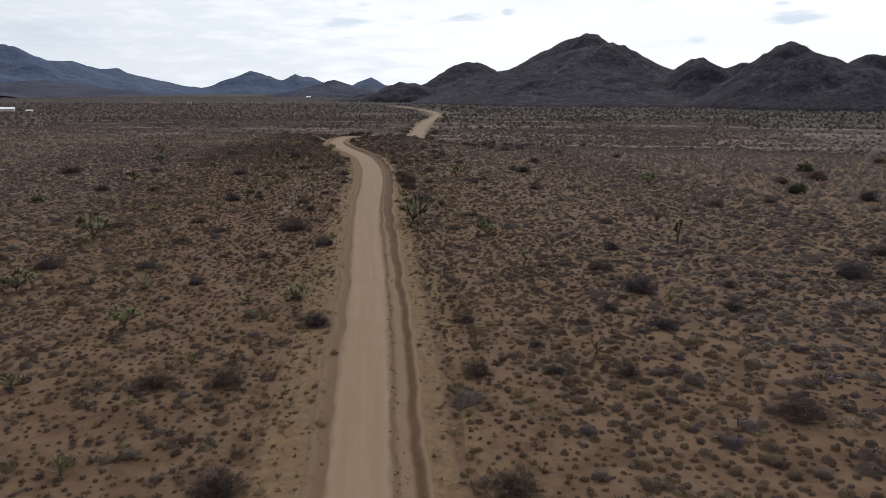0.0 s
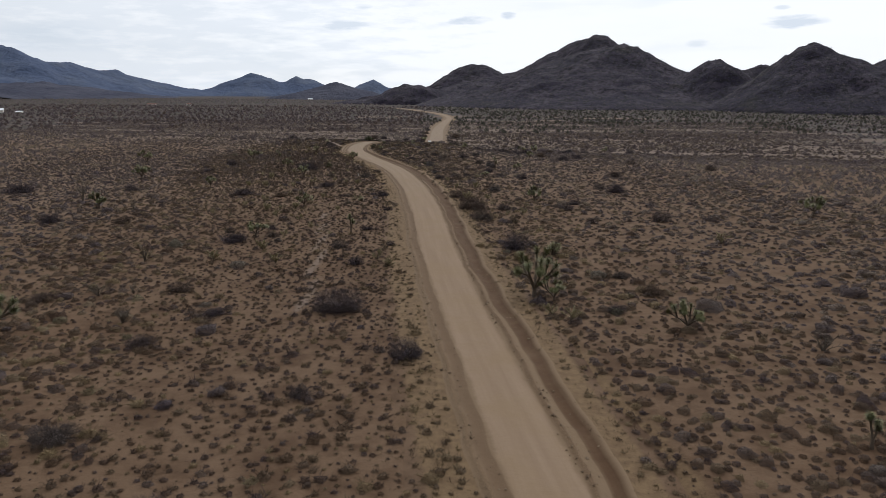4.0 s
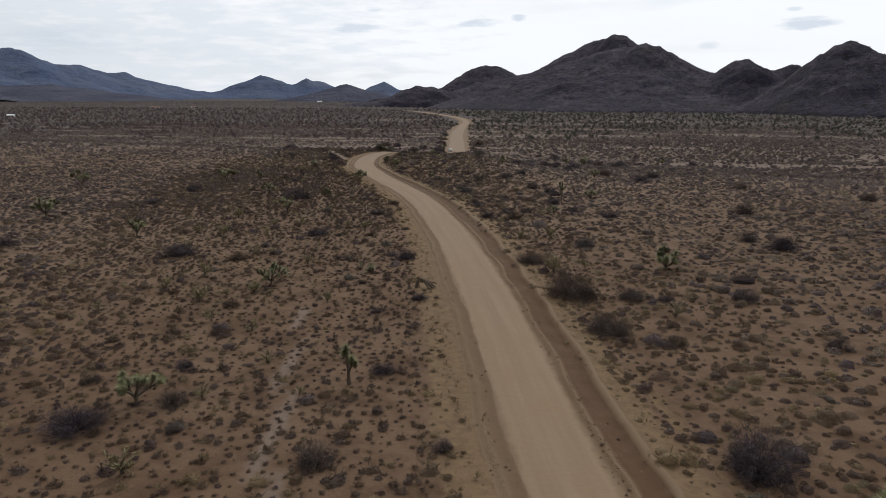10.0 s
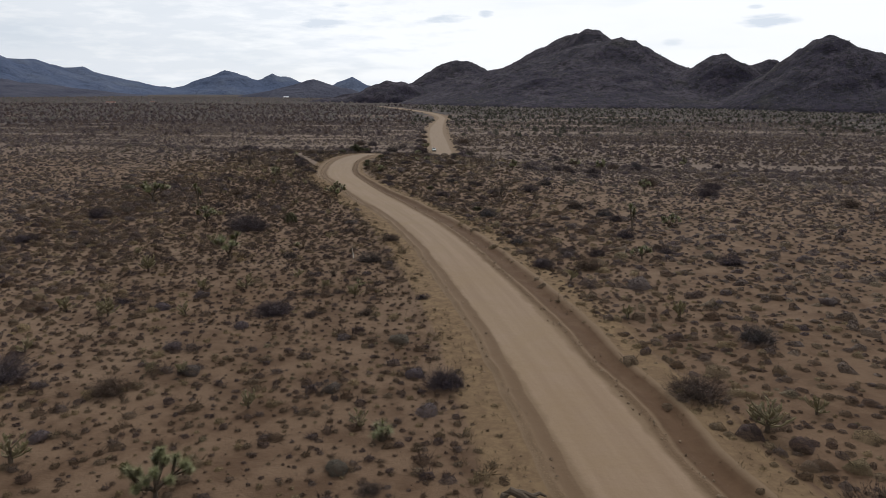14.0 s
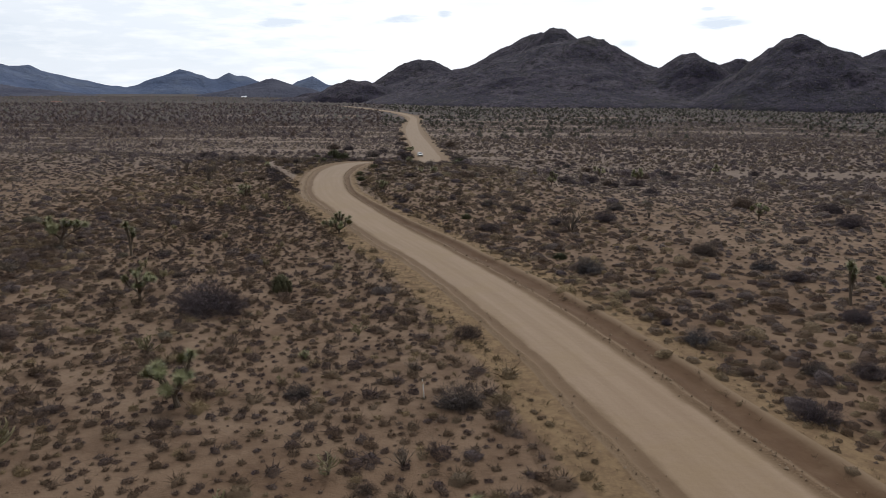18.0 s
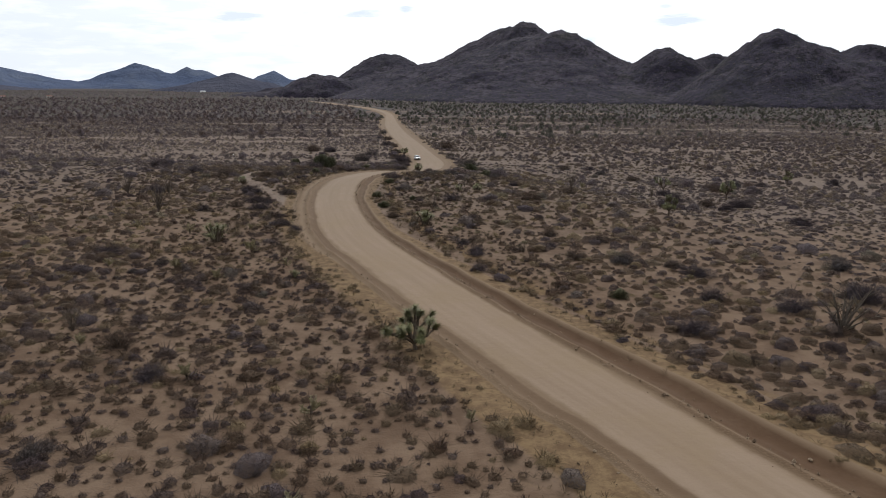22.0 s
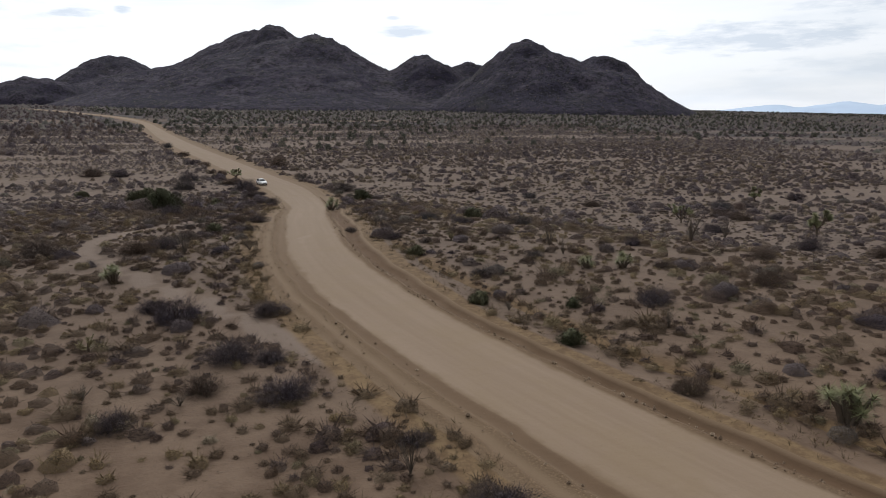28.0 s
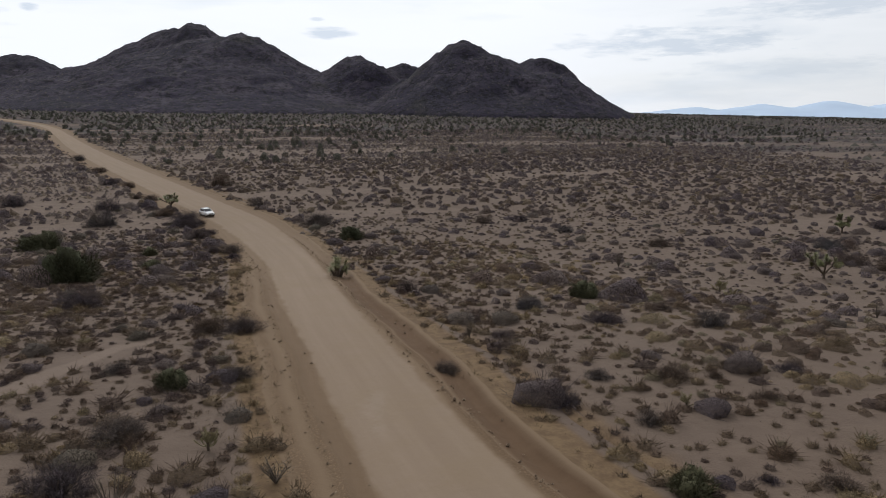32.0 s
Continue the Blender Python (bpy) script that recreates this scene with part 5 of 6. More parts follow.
plant("s", [  # grey shrubs
    (-65.4, 226.0, 1.8), (-30.9, 228.2, 2.5), (-73.4, 228.6, 2.8), (-2.4, 229.2, 2.7), (-16.5, 229.6, 1.1), (55.9, 234.4, 3.8),
    (-49.6, 235.7, 5.9), (-10.5, 236.0, 1.6), (-0.5, 240.5, 2.5), (-1.3, 244.7, 2.6), (-72.8, 244.9, 4.1), (-17.9, 244.9, 3.0),
    (-54.8, 246.0, 1.5), (-61.5, 247.0, 2.0), (-4.0, 251.2, 3.4), (40.3, 254.0, 3.4), (-58.7, 254.6, 1.8), (-22.9, 261.4, 1.5),
    (-56.2, 262.6, 2.0), (-23.9, 266.4, 2.9), (22.4, 266.5, 4.0), (-59.3, 267.6, 2.3), (-14.5, 270.0, 3.2), (-8.1, 271.4, 3.8),
    (-19.1, 273.1, 2.3), (-17.0, 279.7, 2.6), (-3.8, 280.2, 2.9), (29.1, 281.5, 3.8), (-17.8, 282.6, 2.1), (-34.8, 283.2, 1.8),
])
plant("s", [  # grey shrubs
    (-21.4, 284.5, 2.5), (-63.6, 286.0, 1.0), (18.2, 286.2, 4.1), (-25.2, 286.6, 2.2), (-61.9, 288.8, 1.4), (-33.9, 289.4, 2.0),
    (-57.2, 291.3, 0.9), (-26.0, 291.7, 1.5), (-67.6, 292.9, 2.8), (-20.4, 293.2, 2.4), (-34.4, 293.8, 1.6), (-24.7, 296.9, 2.0),
    (-51.3, 302.5, 1.8), (-23.4, 306.1, 1.3), (-52.9, 306.3, 2.2), (-31.0, 306.7, 1.6), (12.3, 309.2, 3.7), (-17.5, 309.9, 1.3),
    (-40.3, 310.3, 1.8), (-53.6, 311.6, 1.4), (-56.7, 318.0, 2.8), (-63.8, 318.2, 1.8), (-1.7, 318.3, 3.6), (-60.0, 320.4, 2.2),
    (-20.5, 321.4, 3.0), (-31.6, 321.6, 2.8), (-56.3, 322.6, 1.8), (-58.0, 323.6, 2.9), (10.1, 323.8, 3.0), (-12.7, 328.0, 3.0),
])
plant("s", [  # grey shrubs
    (-23.5, 328.7, 2.1), (-54.4, 330.5, 2.3), (-59.5, 331.5, 3.3), (11.2, 331.8, 3.1), (-38.0, 332.6, 1.9), (17.7, 332.8, 4.2),
    (-73.7, 334.0, 3.2), (-60.5, 334.2, 2.2), (-30.2, 336.6, 1.9), (-19.1, 336.9, 1.9), (9.2, 338.7, 3.8), (-34.2, 339.1, 1.6),
    (-36.0, 340.7, 0.9), (-18.5, 344.2, 1.6), (-52.8, 344.8, 1.4), (-28.5, 345.4, 1.4), (-35.5, 346.6, 1.3), (-24.0, 347.0, 1.6),
    (-28.1, 348.6, 1.1), (-53.9, 349.3, 1.4), (-30.0, 349.8, 2.2), (-37.1, 350.1, 1.6), (-23.3, 351.3, 1.4), (-33.2, 351.8, 1.4),
    (-59.8, 352.4, 3.3), (-37.1, 352.5, 1.4), (-57.5, 353.6, 3.0), (-66.8, 354.0, 4.0), (-18.5, 355.6, 2.4), (-38.9, 357.3, 1.6),
])
plant("s", [  # grey shrubs
    (-54.9, 357.4, 2.6), (16.0, 357.9, 3.8), (-73.4, 360.1, 3.7), (-23.7, 360.5, 2.5), (-32.1, 360.9, 1.6), (-16.6, 361.2, 2.0),
    (-48.4, 362.3, 2.1), (38.8, 364.1, 4.1), (-53.4, 366.4, 1.5), (-25.0, 366.9, 2.7), (32.3, 367.1, 3.5), (-44.9, 372.0, 2.7),
    (33.6, 372.4, 4.1), (-82.8, 372.7, 4.7), (-47.0, 373.1, 2.6), (-28.3, 379.0, 2.4), (43.5, 380.5, 4.5), (51.2, 381.6, 3.4),
    (73.4, 386.7, 4.5), (-52.6, 386.9, 4.2), (25.0, 395.5, 3.8), (23.0, 413.4, 3.4), (24.7, 427.1, 3.6), (17.5, 428.5, 3.5),
    (-9.1, 441.1, 6.5), (-28.9, 450.3, 6.1), (-41.0, 457.2, 6.3), (-10.9, 466.6, 4.1), (-37.0, 474.7, 5.6), (-51.7, 488.2, 5.9),
])
plant("s", [  # grey shrubs
    (-58.3, 491.5, 6.0), (-7.5, 502.1, 6.5),
])
plant("g", [  # green bushes
    (-79.6, 139.6, 2.9), (73.4, 149.2, 4.9), (95.8, 190.8, 5.6), (-45.0, 240.7, 2.2), (-18.9, 251.1, 1.7), (-25.9, 274.0, 1.5),
    (-41.0, 318.0, 1.8), (-36.7, 323.3, 1.2), (-41.5, 326.9, 1.7), (-38.8, 342.0, 2.0), (-51.7, 362.6, 2.0), (-17.7, 368.6, 2.9),
    (-51.5, 403.8, 6.5), (-42.8, 410.1, 2.6), (-40.5, 422.6, 2.3), (-11.1, 424.4, 4.4), (-51.4, 437.2, 6.4), (-61.6, 450.8, 3.5),
])
plant("j", [  # Joshua trees
    (-27.8, 61.5, 2.5), (-45.4, 75.0, 2.8), (-50.3, 102.3, 4.5), (6.8, 104.2, 2.6), (-3.0, 112.8, 2.5), (-4.7, 114.4, 4.4),
    (-39.5, 144.1, 2.8), (46.5, 162.2, 3.7), (-73.0, 168.7, 3.3), (-38.5, 173.0, 2.3), (3.2, 179.3, 3.1), (-63.1, 197.2, 2.7),
    (-83.3, 211.0, 4.2), (-3.9, 217.6, 2.0), (-47.4, 218.5, 3.4), (5.3, 236.1, 2.1), (-55.8, 238.5, 2.9), (-99.3, 252.6, 3.8),
    (-70.5, 259.4, 4.2), (-41.8, 265.4, 3.0), (12.7, 271.6, 2.7), (-6.8, 307.0, 2.5), (23.4, 347.6, 3.6), (21.0, 369.0, 3.2),
    (61.8, 387.9, 3.3), (-26.2, 472.2, 3.6),
])
plant("t", [  # young Joshua trees
    (10.0, 83.5, 2.3), (32.7, 98.0, 4.0), (-26.8, 147.4, 2.9), (-0.5, 233.0, 3.2), (-61.8, 254.5, 3.3),
])
plant("y", [  # yuccas
    (-14.4, 71.2, 2.4), (-0.2, 132.3, 1.9), (-29.0, 178.0, 1.3), (-32.8, 208.0, 0.9), (-41.5, 224.9, 0.7), (-50.0, 283.0, 0.9),
    (-58.9, 298.3, 2.6), (-36.9, 304.9, 2.3), (-26.4, 330.2, 1.8), (-28.9, 331.5, 1.5), (-62.2, 342.8, 1.7), (-29.5, 390.3, 2.5),
])
plant("o", [  # ocotillos
    (-48.6, 128.8, 2.8), (-66.0, 166.1, 2.5), (-79.5, 176.0, 4.0), (-62.9, 271.0, 1.9), (-1.7, 272.9, 1.7), (-80.8, 308.9, 2.0),
    (-54.7, 309.6, 1.4), (-34.4, 317.4, 1.2), (-69.2, 317.8, 3.7), (-78.4, 318.1, 1.8), (-71.3, 332.4, 3.7), (-77.4, 333.9, 3.3),
    (-27.2, 336.7, 1.7), (-8.8, 339.6, 3.4), (-26.1, 340.2, 2.2), (-56.2, 350.4, 2.1), (10.8, 351.8, 2.7), (2.8, 354.9, 1.7),
    (-34.1, 361.8, 1.4), (6.9, 386.9, 2.2),
])
plant("c", [  # chollas
    (-20.5, 37.2, 1.8), (-30.3, 48.9, 2.2), (-18.9, 53.3, 1.5), (12.7, 55.2, 1.7), (9.8, 65.9, 0.9), (-19.1, 70.0, 1.7),
    (23.0, 70.0, 1.8), (-31.6, 75.1, 3.1), (-2.6, 105.8, 2.2), (-4.0, 108.2, 1.9), (-19.8, 126.7, 1.8), (-33.1, 128.3, 2.0),
    (-4.8, 129.4, 1.7), (-40.7, 129.5, 2.2), (-21.4, 130.5, 2.0), (-36.5, 135.7, 2.3), (22.9, 139.4, 2.4), (-35.7, 144.9, 1.5),
    (-29.7, 145.6, 1.0), (-33.3, 151.4, 1.4), (-36.3, 158.2, 1.6), (-40.4, 160.5, 1.9), (-0.9, 162.2, 2.2), (-51.5, 163.4, 1.5),
    (-43.6, 166.6, 2.6), (-31.7, 166.7, 1.5), (-41.7, 168.6, 1.3), (-39.4, 169.9, 2.0), (-48.6, 171.2, 1.8), (-46.5, 176.2, 2.4),
])
plant("c", [  # chollas
    (-9.2, 178.3, 2.7), (-30.3, 179.7, 1.4), (-5.5, 180.3, 1.7), (-36.7, 182.0, 1.5), (-41.9, 187.0, 1.4), (-54.0, 191.3, 1.6),
    (-7.0, 197.4, 2.0), (-11.0, 197.5, 1.7), (-45.7, 199.0, 1.6), (-51.9, 199.3, 2.1), (-55.8, 200.6, 1.9), (-32.9, 204.2, 1.7),
    (-46.7, 206.9, 1.7), (-35.9, 207.2, 1.2), (-43.0, 207.5, 2.2), (-13.1, 209.3, 1.6), (-39.0, 211.2, 1.5), (-54.3, 214.1, 2.4),
    (-42.4, 221.1, 0.8), (-58.1, 221.2, 1.2), (-51.5, 226.6, 1.9), (-38.3, 229.0, 1.6), (-56.0, 245.4, 1.5), (-40.9, 247.4, 1.2),
    (-58.8, 249.4, 1.6), (-47.9, 249.6, 1.2), (-40.1, 255.7, 1.0), (-47.5, 257.5, 1.5), (-54.2, 262.4, 1.2), (-61.5, 268.1, 1.2),
])
plant("c", [  # chollas
    (-56.1, 282.9, 1.4), (-60.2, 286.6, 1.7), (-51.0, 287.2, 1.2), (-66.2, 288.5, 1.3), (-54.6, 292.5, 2.0), (-62.4, 303.1, 1.8),
    (-56.4, 304.7, 1.2), (-68.7, 306.5, 1.6), (-64.3, 328.3, 1.4), (-56.8, 346.6, 1.0), (-32.6, 346.9, 1.1), (-52.1, 354.5, 1.2),
    (-2.8, 364.7, 2.2), (3.4, 370.2, 2.0),
])
plant("d", [  # dead shrubs
    (-39.0, 78.2, 1.8), (15.4, 99.1, 2.1), (-41.2, 106.4, 2.4), (-47.3, 114.8, 1.9), (-44.1, 115.4, 1.6), (35.4, 117.0, 3.1),
    (-35.7, 211.6, 1.2), (-34.8, 222.4, 1.1), (-70.2, 248.0, 2.1), (-8.6, 260.6, 1.4), (-14.1, 265.7, 3.9), (-29.2, 289.9, 1.6),
    (-61.1, 319.3, 0.9), (-64.8, 321.8, 1.0), (-40.6, 324.8, 1.0), (-50.8, 350.6, 1.3),
])

# ---- fallen trunk, marker stake ----
log = new("fallen_trunk")
zl = float(ground_z(np.array([-22.9]), np.array([171.3]))[0])
log.location = (-22.9, 171.5, zl)
part("trunk", tube([(-0.80, 0.05, -0.05), (-0.76, 0.04, 0.38), (-0.62, 0.02, 0.78), (-0.36, 0.0, 0.98), (0.02, -0.04, 0.80), (0.45, -0.10, 0.48), (0.86, -0.20, 0.10)], [0.15, 0.15, 0.16, 0.17, 0.16, 0.15, 0.12], 9), bark, log)
part("limb", tube([(-0.30, 0.05, 0.92), (0.15, 0.30, 0.72), (0.62, 0.42, 0.44), (1.02, 0.46, 0.08)], [0.12, 0.12, 0.11, 0.08], 7), bark, log)
part("limb", tube([(0.02, -0.05, 0.72), (0.28, -0.35, 0.42), (0.52, -0.58, 0.06)], [0.13, 0.11, 0.09], 7), bark, log)
part("limb", tube([(0.40, -0.08, 0.46), (0.72, 0.12, 0.36), (1.12, 0.15, 0.08)], [0.10, 0.09, 0.06], 6), bark, log)
part("limb", tube([(0.55, 0.40, 0.46), (0.95, 0.70, 0.42), (1.25, 0.78, 0.22)], [0.09, 0.08, 0.05], 6), bark, log)
part("limb", tube([(-0.66, 0.03, 0.62), (-0.60, 0.35, 0.40), (-0.50, 0.60, 0.05)], [0.11, 0.09, 0.07], 6), bark, log)
tagged(log, "dark fallen Joshua tree trunk beside the road", "log")

white = Mat("white_paint", 0.45, spec=0.5)
white.put("Base Color", white.mix(white.noise(3, 4), (0.78, 0.78, 0.77), (0.70, 0.69, 0.66)))
orange = Mat("faded_tape", 0.6)
orange.put("Base Color", (0.55, 0.30, 0.12))


def box_vf(x0, x1, y0, y1, z0, z1):
    V = [(x, y, z) for z in (z0, z1) for x, y in ((x0, y0), (x1, y0), (x1, y1), (x0, y1))]
    return V, [(3, 2, 1, 0), (4, 5, 6, 7), (0, 1, 5, 4), (1, 2, 6, 5), (2, 3, 7, 6), (3, 0, 4, 7)]


stake = new("marker_stake")
stake.location = (-34.4, 218.5, float(ground_z(np.array([-34.4]), np.array([218.5]))[0]))
stake.rotation_euler = (radians(3), radians(-6), 0.4)
part("post", tube([(0, 0, -0.1), (0, 0, 0.6), (0, 0, 1.15)], [0.03, 0.03, 0.026], 6), white, stake)
part("tape", tube([(0, 0, 0.92), (0, 0, 1.0)], [0.034, 0.034], 6), orange, stake)
tagged(stake, "thin white survey stake standing among dry tufts", "stake")

# the roadside brush past the bend
plant("s", [(-32.4, 414, 2.0), (-31.0, 419.5, 3.3), (-32.8, 421, 2.6), (-29.4, 431, 1.9), (-30.6, 437, 3.6), (-27.9, 440, 2.4), (-28.8, 448, 3.8), (-26.4, 451, 2.3), (-26.5, 456.5, 2.6),
            (-29.6, 462, 4.2), (-27.0, 467, 2.4), (-30.4, 476, 3.0), (-27.6, 484, 4.4), (-29.2, 489, 2.6), (-27.0, 509, 3.6), (-30.0, 516, 4.6), (-28.2, 522, 2.8), (-27.3, 549, 4.6), (-30.8, 556, 3.4), (-27.6, 590, 4.8)])

# ---- parked car ----
car_white = Mat("car_paint", 0.25, spec=0.5)
car_white.put("Base Color", car_white.mix(car_white.noise(1.5, 3), (0.80, 0.80, 0.80), (0.72, 0.71, 0.69)))
car_glass = Mat("tinted_glass", 0.06, spec=0.6)
car_glass.put("Base Color", (0.015, 0.017, 0.020))
rubber = Mat("tyre_rubber", 0.85)
rubber.put("Base Color", rubber.mix(rubber.noise(8), (0.020, 0.020, 0.020), (0.055, 0.047, 0.040)))
trim_black = Mat("black_trim", 0.5)
trim_black.put("Base Color", (0.022, 0.022, 0.024))
alloy = Mat("wheel_alloy", 0.3, 0.9)
alloy.put("Base Color", (0.55, 0.55, 0.56))
lamp_clear = Mat("headlight_lens", 0.1, spec=0.7)
lamp_clear.put("Base Color", (0.62, 0.64, 0.66))
lamp_red = Mat("tail_lens", 0.15, spec=0.6)
lamp_red.put("Base Color", (0.28, 0.012, 0.010))


def loft(stations, ring):
    """Skin over cross sections along y; ring(station) gives each section's points."""
    rings = [ring(s) for s in stations]
    V, F, k = [p for r in rings for p in r], [], len(rings[0])
    for i in range(len(rings) - 1):
        for j in range(k):
            j2 = (j + 1) % k
            F.append((i * k + j, i * k + j2, (i + 1) * k + j2, (i + 1) * k + j))
    F += [tuple(range(k - 1, -1, -1)), tuple(range((len(rings) - 1) * k, len(rings) * k))]
    return V, F


def car_model():
    """A crossover, 4.6 m long, front towards -y."""
    ob = new("car")
    # y, half width, sill, shoulder, top of the lower body
    hull = [(-2.28, 0.62, 0.42, 0.58, 0.68), (-2.20, 0.80, 0.34, 0.66, 0.84), (-1.95, 0.88, 0.30, 0.74, 0.96), (-1.2, 0.91, 0.28, 0.82, 1.04), (-0.75, 0.92, 0.28, 0.86, 1.08),
            (0.6, 0.92, 0.28, 0.88, 1.08), (1.7, 0.91, 0.28, 0.88, 1.08), (2.1, 0.88, 0.32, 0.86, 1.06), (2.28, 0.80, 0.42, 0.74, 0.98)]
    part("body", loft(hull, lambda s: [(-s[1] * 0.93, s[0], s[2]), (-s[1], s[0], s[3] - 0.12), (-s[1] * 0.985, s[0], s[3]), (-s[1] * 0.90, s[0], s[4] - 0.03), (-s[1] * 0.80, s[0], s[4]),
                                       (s[1] * 0.80, s[0], s[4]), (s[1] * 0.90, s[0], s[4] - 0.03), (s[1] * 0.985, s[0], s[3]), (s[1], s[0], s[3] - 0.12), (s[1] * 0.93, s[0], s[2])]), car_white, ob)
    cabin = [(-0.95, 0.70, 1.06, 1.09), (-0.15, 0.70, 1.06, 1.58), (0.4, 0.70, 1.06, 1.64), (1.5, 0.69, 1.06, 1.60), (2.05, 0.66, 1.04, 1.10)]
    part("cabin", loft(cabin, lambda s: [(-s[1] - 0.10, s[0], s[2]), (-s[1] + 0.06 * (s[3] < 1.3), s[0], s[3] - 0.03), (-s[1] + 0.08, s[0], s[3]), (s[1] - 0.08, s[0], s[3]),
                                         (s[1] - 0.06 * (s[3] < 1.3), s[0], s[3] - 0.03), (s[1] + 0.10, s[0], s[2])]), car_glass, ob, "dark tinted windows")
    part("roof", loft([(-0.18, 0.63, 1.58), (0.4, 0.66, 1.645), (1.45, 0.65, 1.61), (1.62, 0.62, 1.53)], lambda s: [(-s[1] - 0.05, s[0], s[2] - 0.04), (-s[1], s[0], s[2] + 0.025), (s[1], s[0], s[2] + 0.025), (s[1] + 0.05, s[0], s[2] - 0.04)]), car_white, ob)
    for sx in (-1, 1):
        for y0, z0, y1, z1 in ((-0.92, 1.07, -0.16, 1.57), (0.62, 1.07, 0.60, 1.60), (1.62, 1.07, 1.50, 1.58)):
            part("pillar", tube([(sx * 0.795, y0, z0), (sx * 0.70, y1, z1)], [0.045, 0.04], 6), car_white, ob)
        for wy in (-1.42, 1.38):
            wheel = new("wheel")
            wheel.parent = ob
            part("tyre", tube([(sx * 0.66, wy, 0.35), (sx * 0.68, wy, 0.35), (sx * 0.88, wy, 0.35), (sx * 0.90, wy, 0.35)], [0.30, 0.35, 0.35, 0.30], 20), rubber, wheel)
            part("rim", tube([(sx * 0.89, wy, 0.35), (sx * 0.905, wy, 0.35), (sx * 0.908, wy, 0.35)], [0.22, 0.22, 0.02], 16), alloy, wheel)
            part("wheel_arch", tube([(sx * 0.905, wy - 0.42, 0.32), (sx * 0.915, wy - 0.30, 0.66), (sx * 0.918, wy, 0.77), (sx * 0.915, wy + 0.30, 0.66), (sx * 0.905, wy + 0.42, 0.32)], [0.035] * 5, 6), trim_black, ob)
        part("headlight", loft([(-2.24, 0.10, 0.70), (-2.12, 0.16, 0.74), (-1.92, 0.10, 0.80)], lambda s: [(sx * (0.74 - s[1] * 0.5), s[0], s[2] - 0.06), (sx * (0.74 + s[1] * 0.7), s[0], s[2] - 0.05),
                                                                                                             (sx * (0.74 + s[1] * 0.7), s[0], s[2] + 0.06), (sx * (0.74 - s[1] * 0.5), s[0], s[2] + 0.07)]), lamp_clear, ob, "clear headlight")
        part("tail_light", box_vf(sx * 0.80 - 0.08, sx * 0.80 + 0.08, 2.16, 2.27, 0.80, 1.02), lamp_red, ob, "red tail light")
        part("mirror", loft([(-0.66, 0.05, 0), (-0.60, 0.11, 0), (-0.48, 0.10, 0)], lambda s: [(sx * 1.0 - s[1], s[0], 1.07), (sx * 1.0 + s[1], s[0], 1.08), (sx * 1.0 + s[1], s[0], 1.20), (sx * 1.0 - s[1], s[0], 1.20)]), car_white, ob)
        part("roof_rail", tube([(sx * 0.60, -0.05, 1.66), (sx * 0.60, 0.1, 1.70), (sx * 0.60, 1.3, 1.68), (sx * 0.60, 1.45, 1.63)], [0.018] * 4, 6), trim_black, ob)
        part("sill", box_vf(sx * 0.88 - 0.035, sx * 0.88 + 0.035, -1.0, 0.98, 0.24, 0.36), trim_black, ob)
    part("grille", loft([(-2.30, 0.40, 0.66), (-2.26, 0.46, 0.68)], lambda s: [(-s[1], s[0], s[2] - 0.10), (s[1], s[0], s[2] - 0.10), (s[1], s[0], s[2] + 0.08), (-s[1], s[0], s[2] + 0.08)]), trim_black, ob)
    part("bumper", loft([(-2.31, 0.60, 0.44), (-2.2, 0.80, 0.42)], lambda s: [(-s[1], s[0], s[2] - 0.12), (s[1], s[0], s[2] - 0.12), (s[1], s[0], s[2] + 0.06), (-s[1], s[0], s[2] + 0.06)]), trim_black, ob)
    return ob


the_car = car_model()
the_car.location = (-23.0, 459.0, float(plain(-20.3, 459.0)) + 0.05)
the_car.rotation_euler = (0, 0, radians(6))
the_car.scale = (0.86, 0.86, 0.86)
tagged(the_car, "white crossover car stopped on the dirt road", "car")

# ---- far buildings ----
stucco = Mat("pale_wall", 0.9)
stucco.put("Base Color", stucco.mix(stucco.noise(0.8, 4), (0.60, 0.57, 0.52), (0.70, 0.67, 0.63)))
metal_roof = Mat("pale_metal_roof", 0.45, spec=0.4)
metal_roof.put("Base Color", metal_roof.mix(metal_roof.noise(0.5), (0.72, 0.75, 0.79), (0.82, 0.84, 0.86)))
red_roof = Mat("red_roof", 0.85)
red_roof.put("Base Color", red_roof.mix(red_roof.noise(0.7), (0.17, 0.095, 0.075), (0.22, 0.13, 0.105)))
dark_glass = Mat("dark_window", 0.1)
dark_glass.put("Base Color", (0.03, 0.035, 0.04))


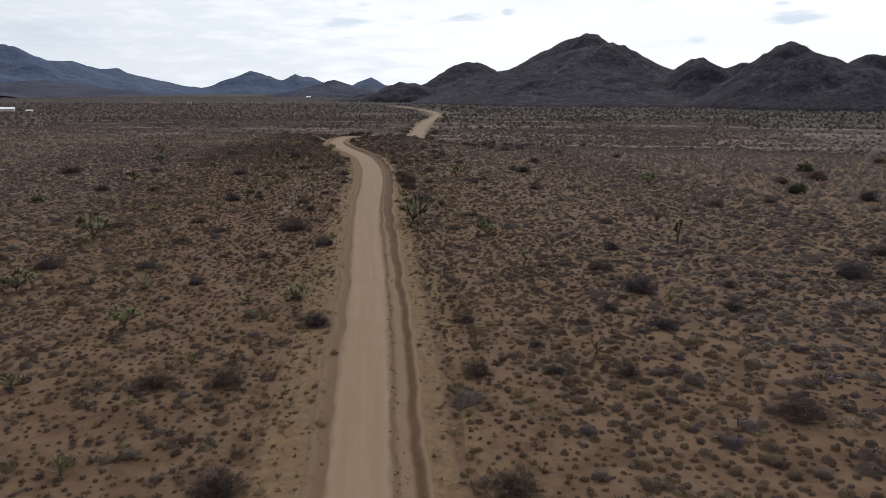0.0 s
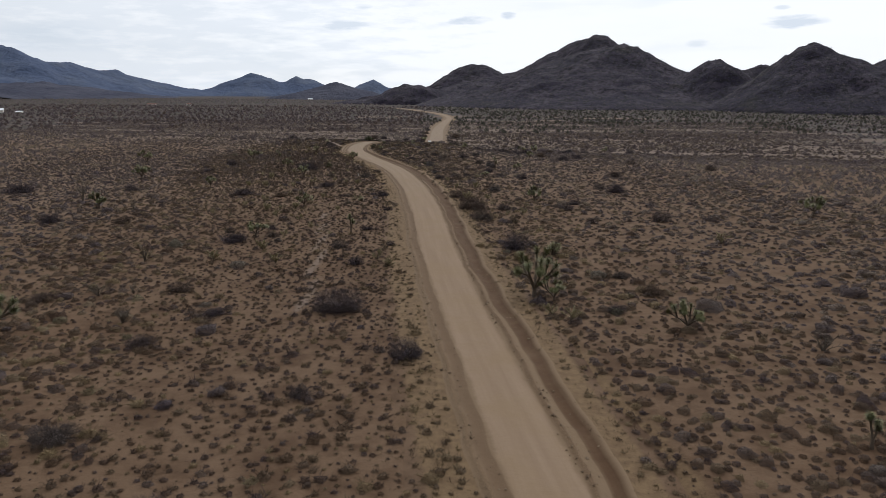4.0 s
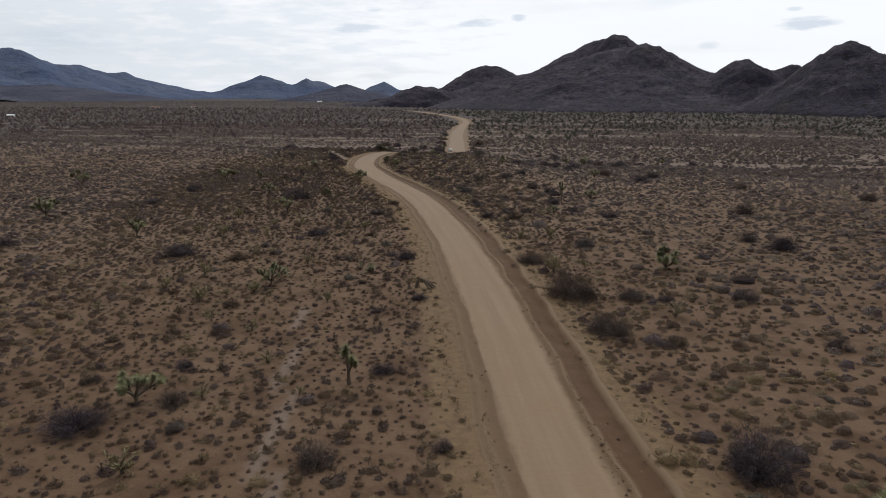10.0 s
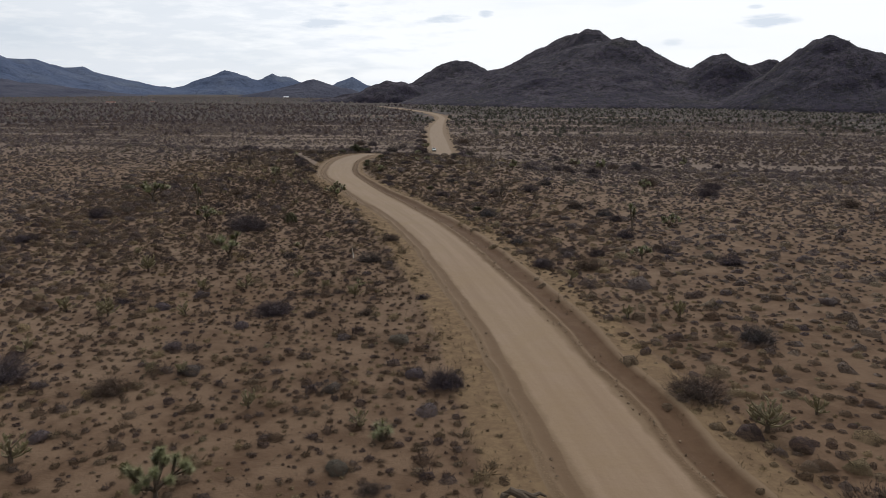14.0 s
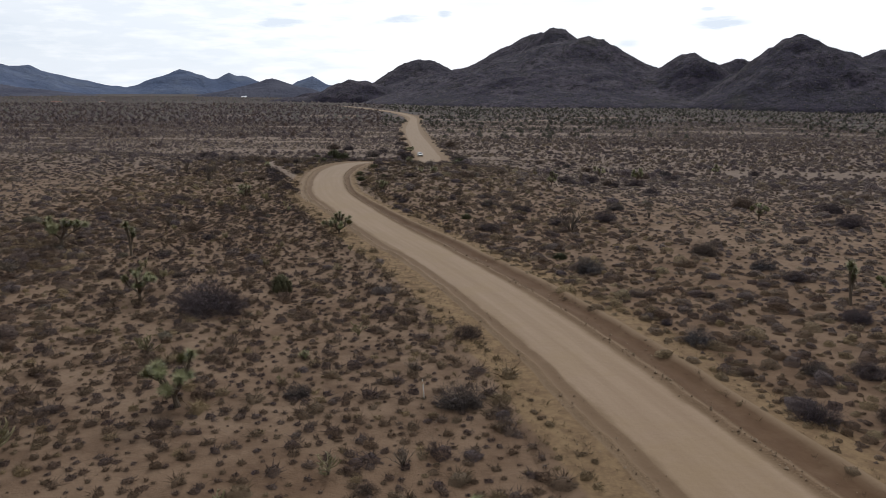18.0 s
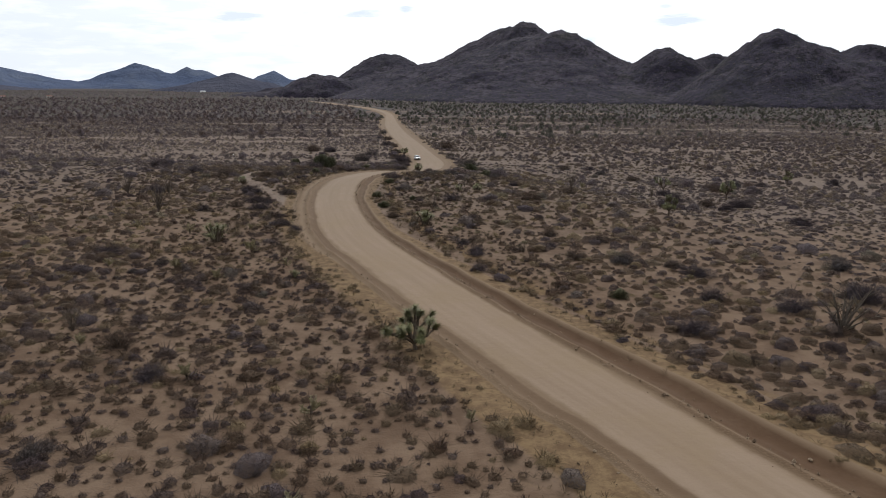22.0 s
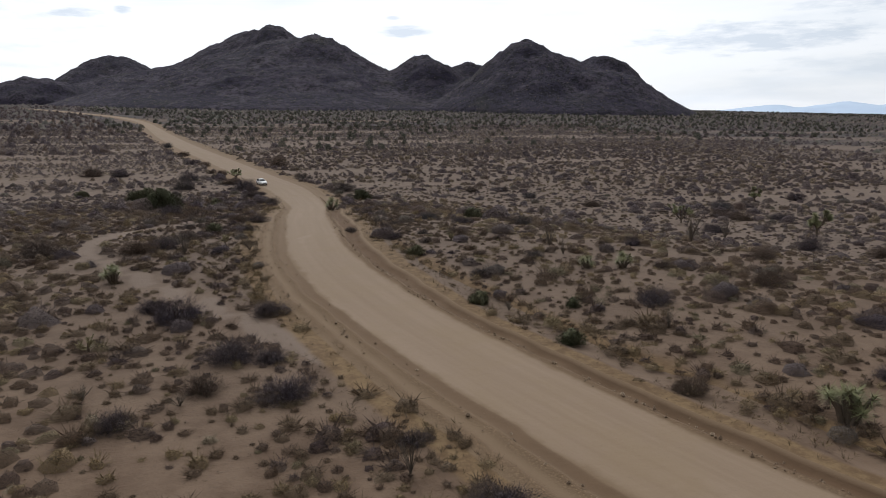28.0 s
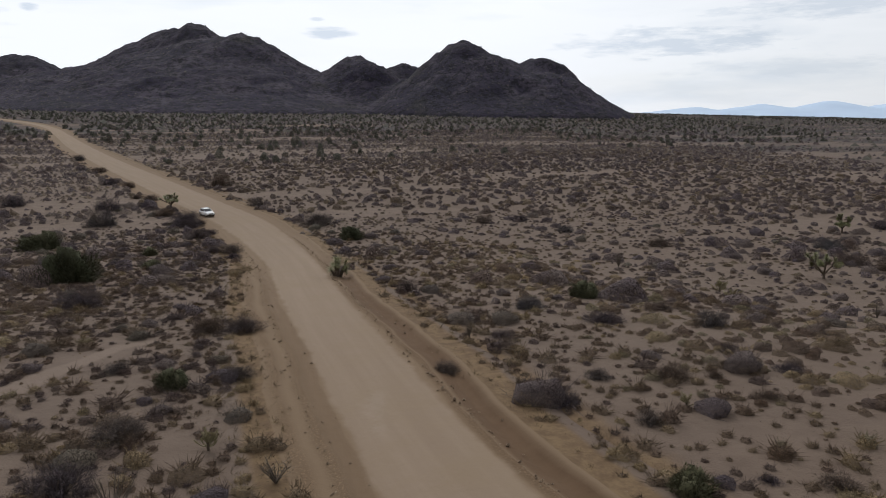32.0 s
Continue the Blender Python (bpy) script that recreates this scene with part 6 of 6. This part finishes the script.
def house(name, x, y, turn, length, depth, wall_h, roof_h, roof_mat, label, category):
    """A low gabled building with its door and windows on the long side."""
    ob = new(name)
    ob.location = (x, y, float(plain(x, y)) - 0.1)
    ob.rotation_euler = (0, 0, radians(turn))
    l2, d2 = length / 2, depth / 2
    V = [(-l2, -d2, 0), (l2, -d2, 0), (l2, d2, 0), (-l2, d2, 0), (-l2, -d2, wall_h), (l2, -d2, wall_h), (l2, d2, wall_h), (-l2, d2, wall_h), (-l2, 0, wall_h + roof_h), (l2, 0, wall_h + roof_h)]
    part("wall", (V, [(0, 1, 5, 4), (2, 3, 7, 6), (1, 2, 6, 9, 5), (3, 0, 4, 8, 7)]), stucco, ob)
    e = 0.5
    z0, z1 = wall_h - 0.15, wall_h + roof_h
    R = [(-l2 - e, -d2 - e, z0), (l2 + e, -d2 - e, z0), (l2 + e, 0, z1), (-l2 - e, 0, z1), (-l2 - e, d2 + e, z0), (l2 + e, d2 + e, z0)]
    R += [(a, b, c3 + 0.18) for a, b, c3 in R]
    part("roof", (R, [(6, 7, 8, 9), (9, 8, 11, 10), (0, 3, 2, 1), (3, 4, 5, 2), (0, 1, 7, 6), (4, 10, 11, 5), (0, 6, 9, 3), (3, 9, 10, 4), (1, 2, 8, 7), (2, 5, 11, 8)]), roof_mat, ob)
    part("door", box_vf(-0.6, 0.6, -d2 - 0.06, -d2 + 0.02, 0.0, min(2.1, wall_h - 0.3)), trim_black, ob)
    for k in (-0.7, -0.35, 0.35, 0.7):
        win = part("window", box_vf(k * l2 - 0.75, k * l2 + 0.75, -d2 - 0.05, -d2 + 0.02, 0.95, 2.05), dark_glass, ob)
        part("sill", box_vf(k * l2 - 0.85, k * l2 + 0.85, -d2 - 0.12, -d2 - 0.05, 0.85, 0.94), stucco, win)
    return tagged(ob, label, category, "far buildings on the plain")


house("barn", -566, 915, 28, 34, 12, 4.6, 2.2, metal_roof, "long low barn with a pale metal roof", "barn")
house("shed", -533, 925, 12, 7, 5, 2.6, 1.0, metal_roof, "small pale shed beside the barn", "shed")
house("house", -566, 1412, 20, 9, 7, 2.9, 1.9, red_roof, "pale house with a red roof far off", "house")
house("house", -585, 1440, -8, 8, 6, 2.8, 1.7, red_roof, "pale house with a red roof far off", "house")
house("house", -520, 1470, 35, 8, 6, 2.8, 1.5, red_roof, "pale house with a red roof far off", "house")
house("house", -466, 2455, 10, 15, 9, 3.0, 1.8, metal_roof, "pale house with a light metal roof", "house")
house("house", -374, 2600, -5, 17, 9, 3.0, 1.8, metal_roof, "long pale house with a light metal roof", "house")

for models in STORE.values():          # the patterns have served; only their copies stay
    for model in models:
        for o in (*model.children_recursive, model):
            bpy.data.objects.remove(o)
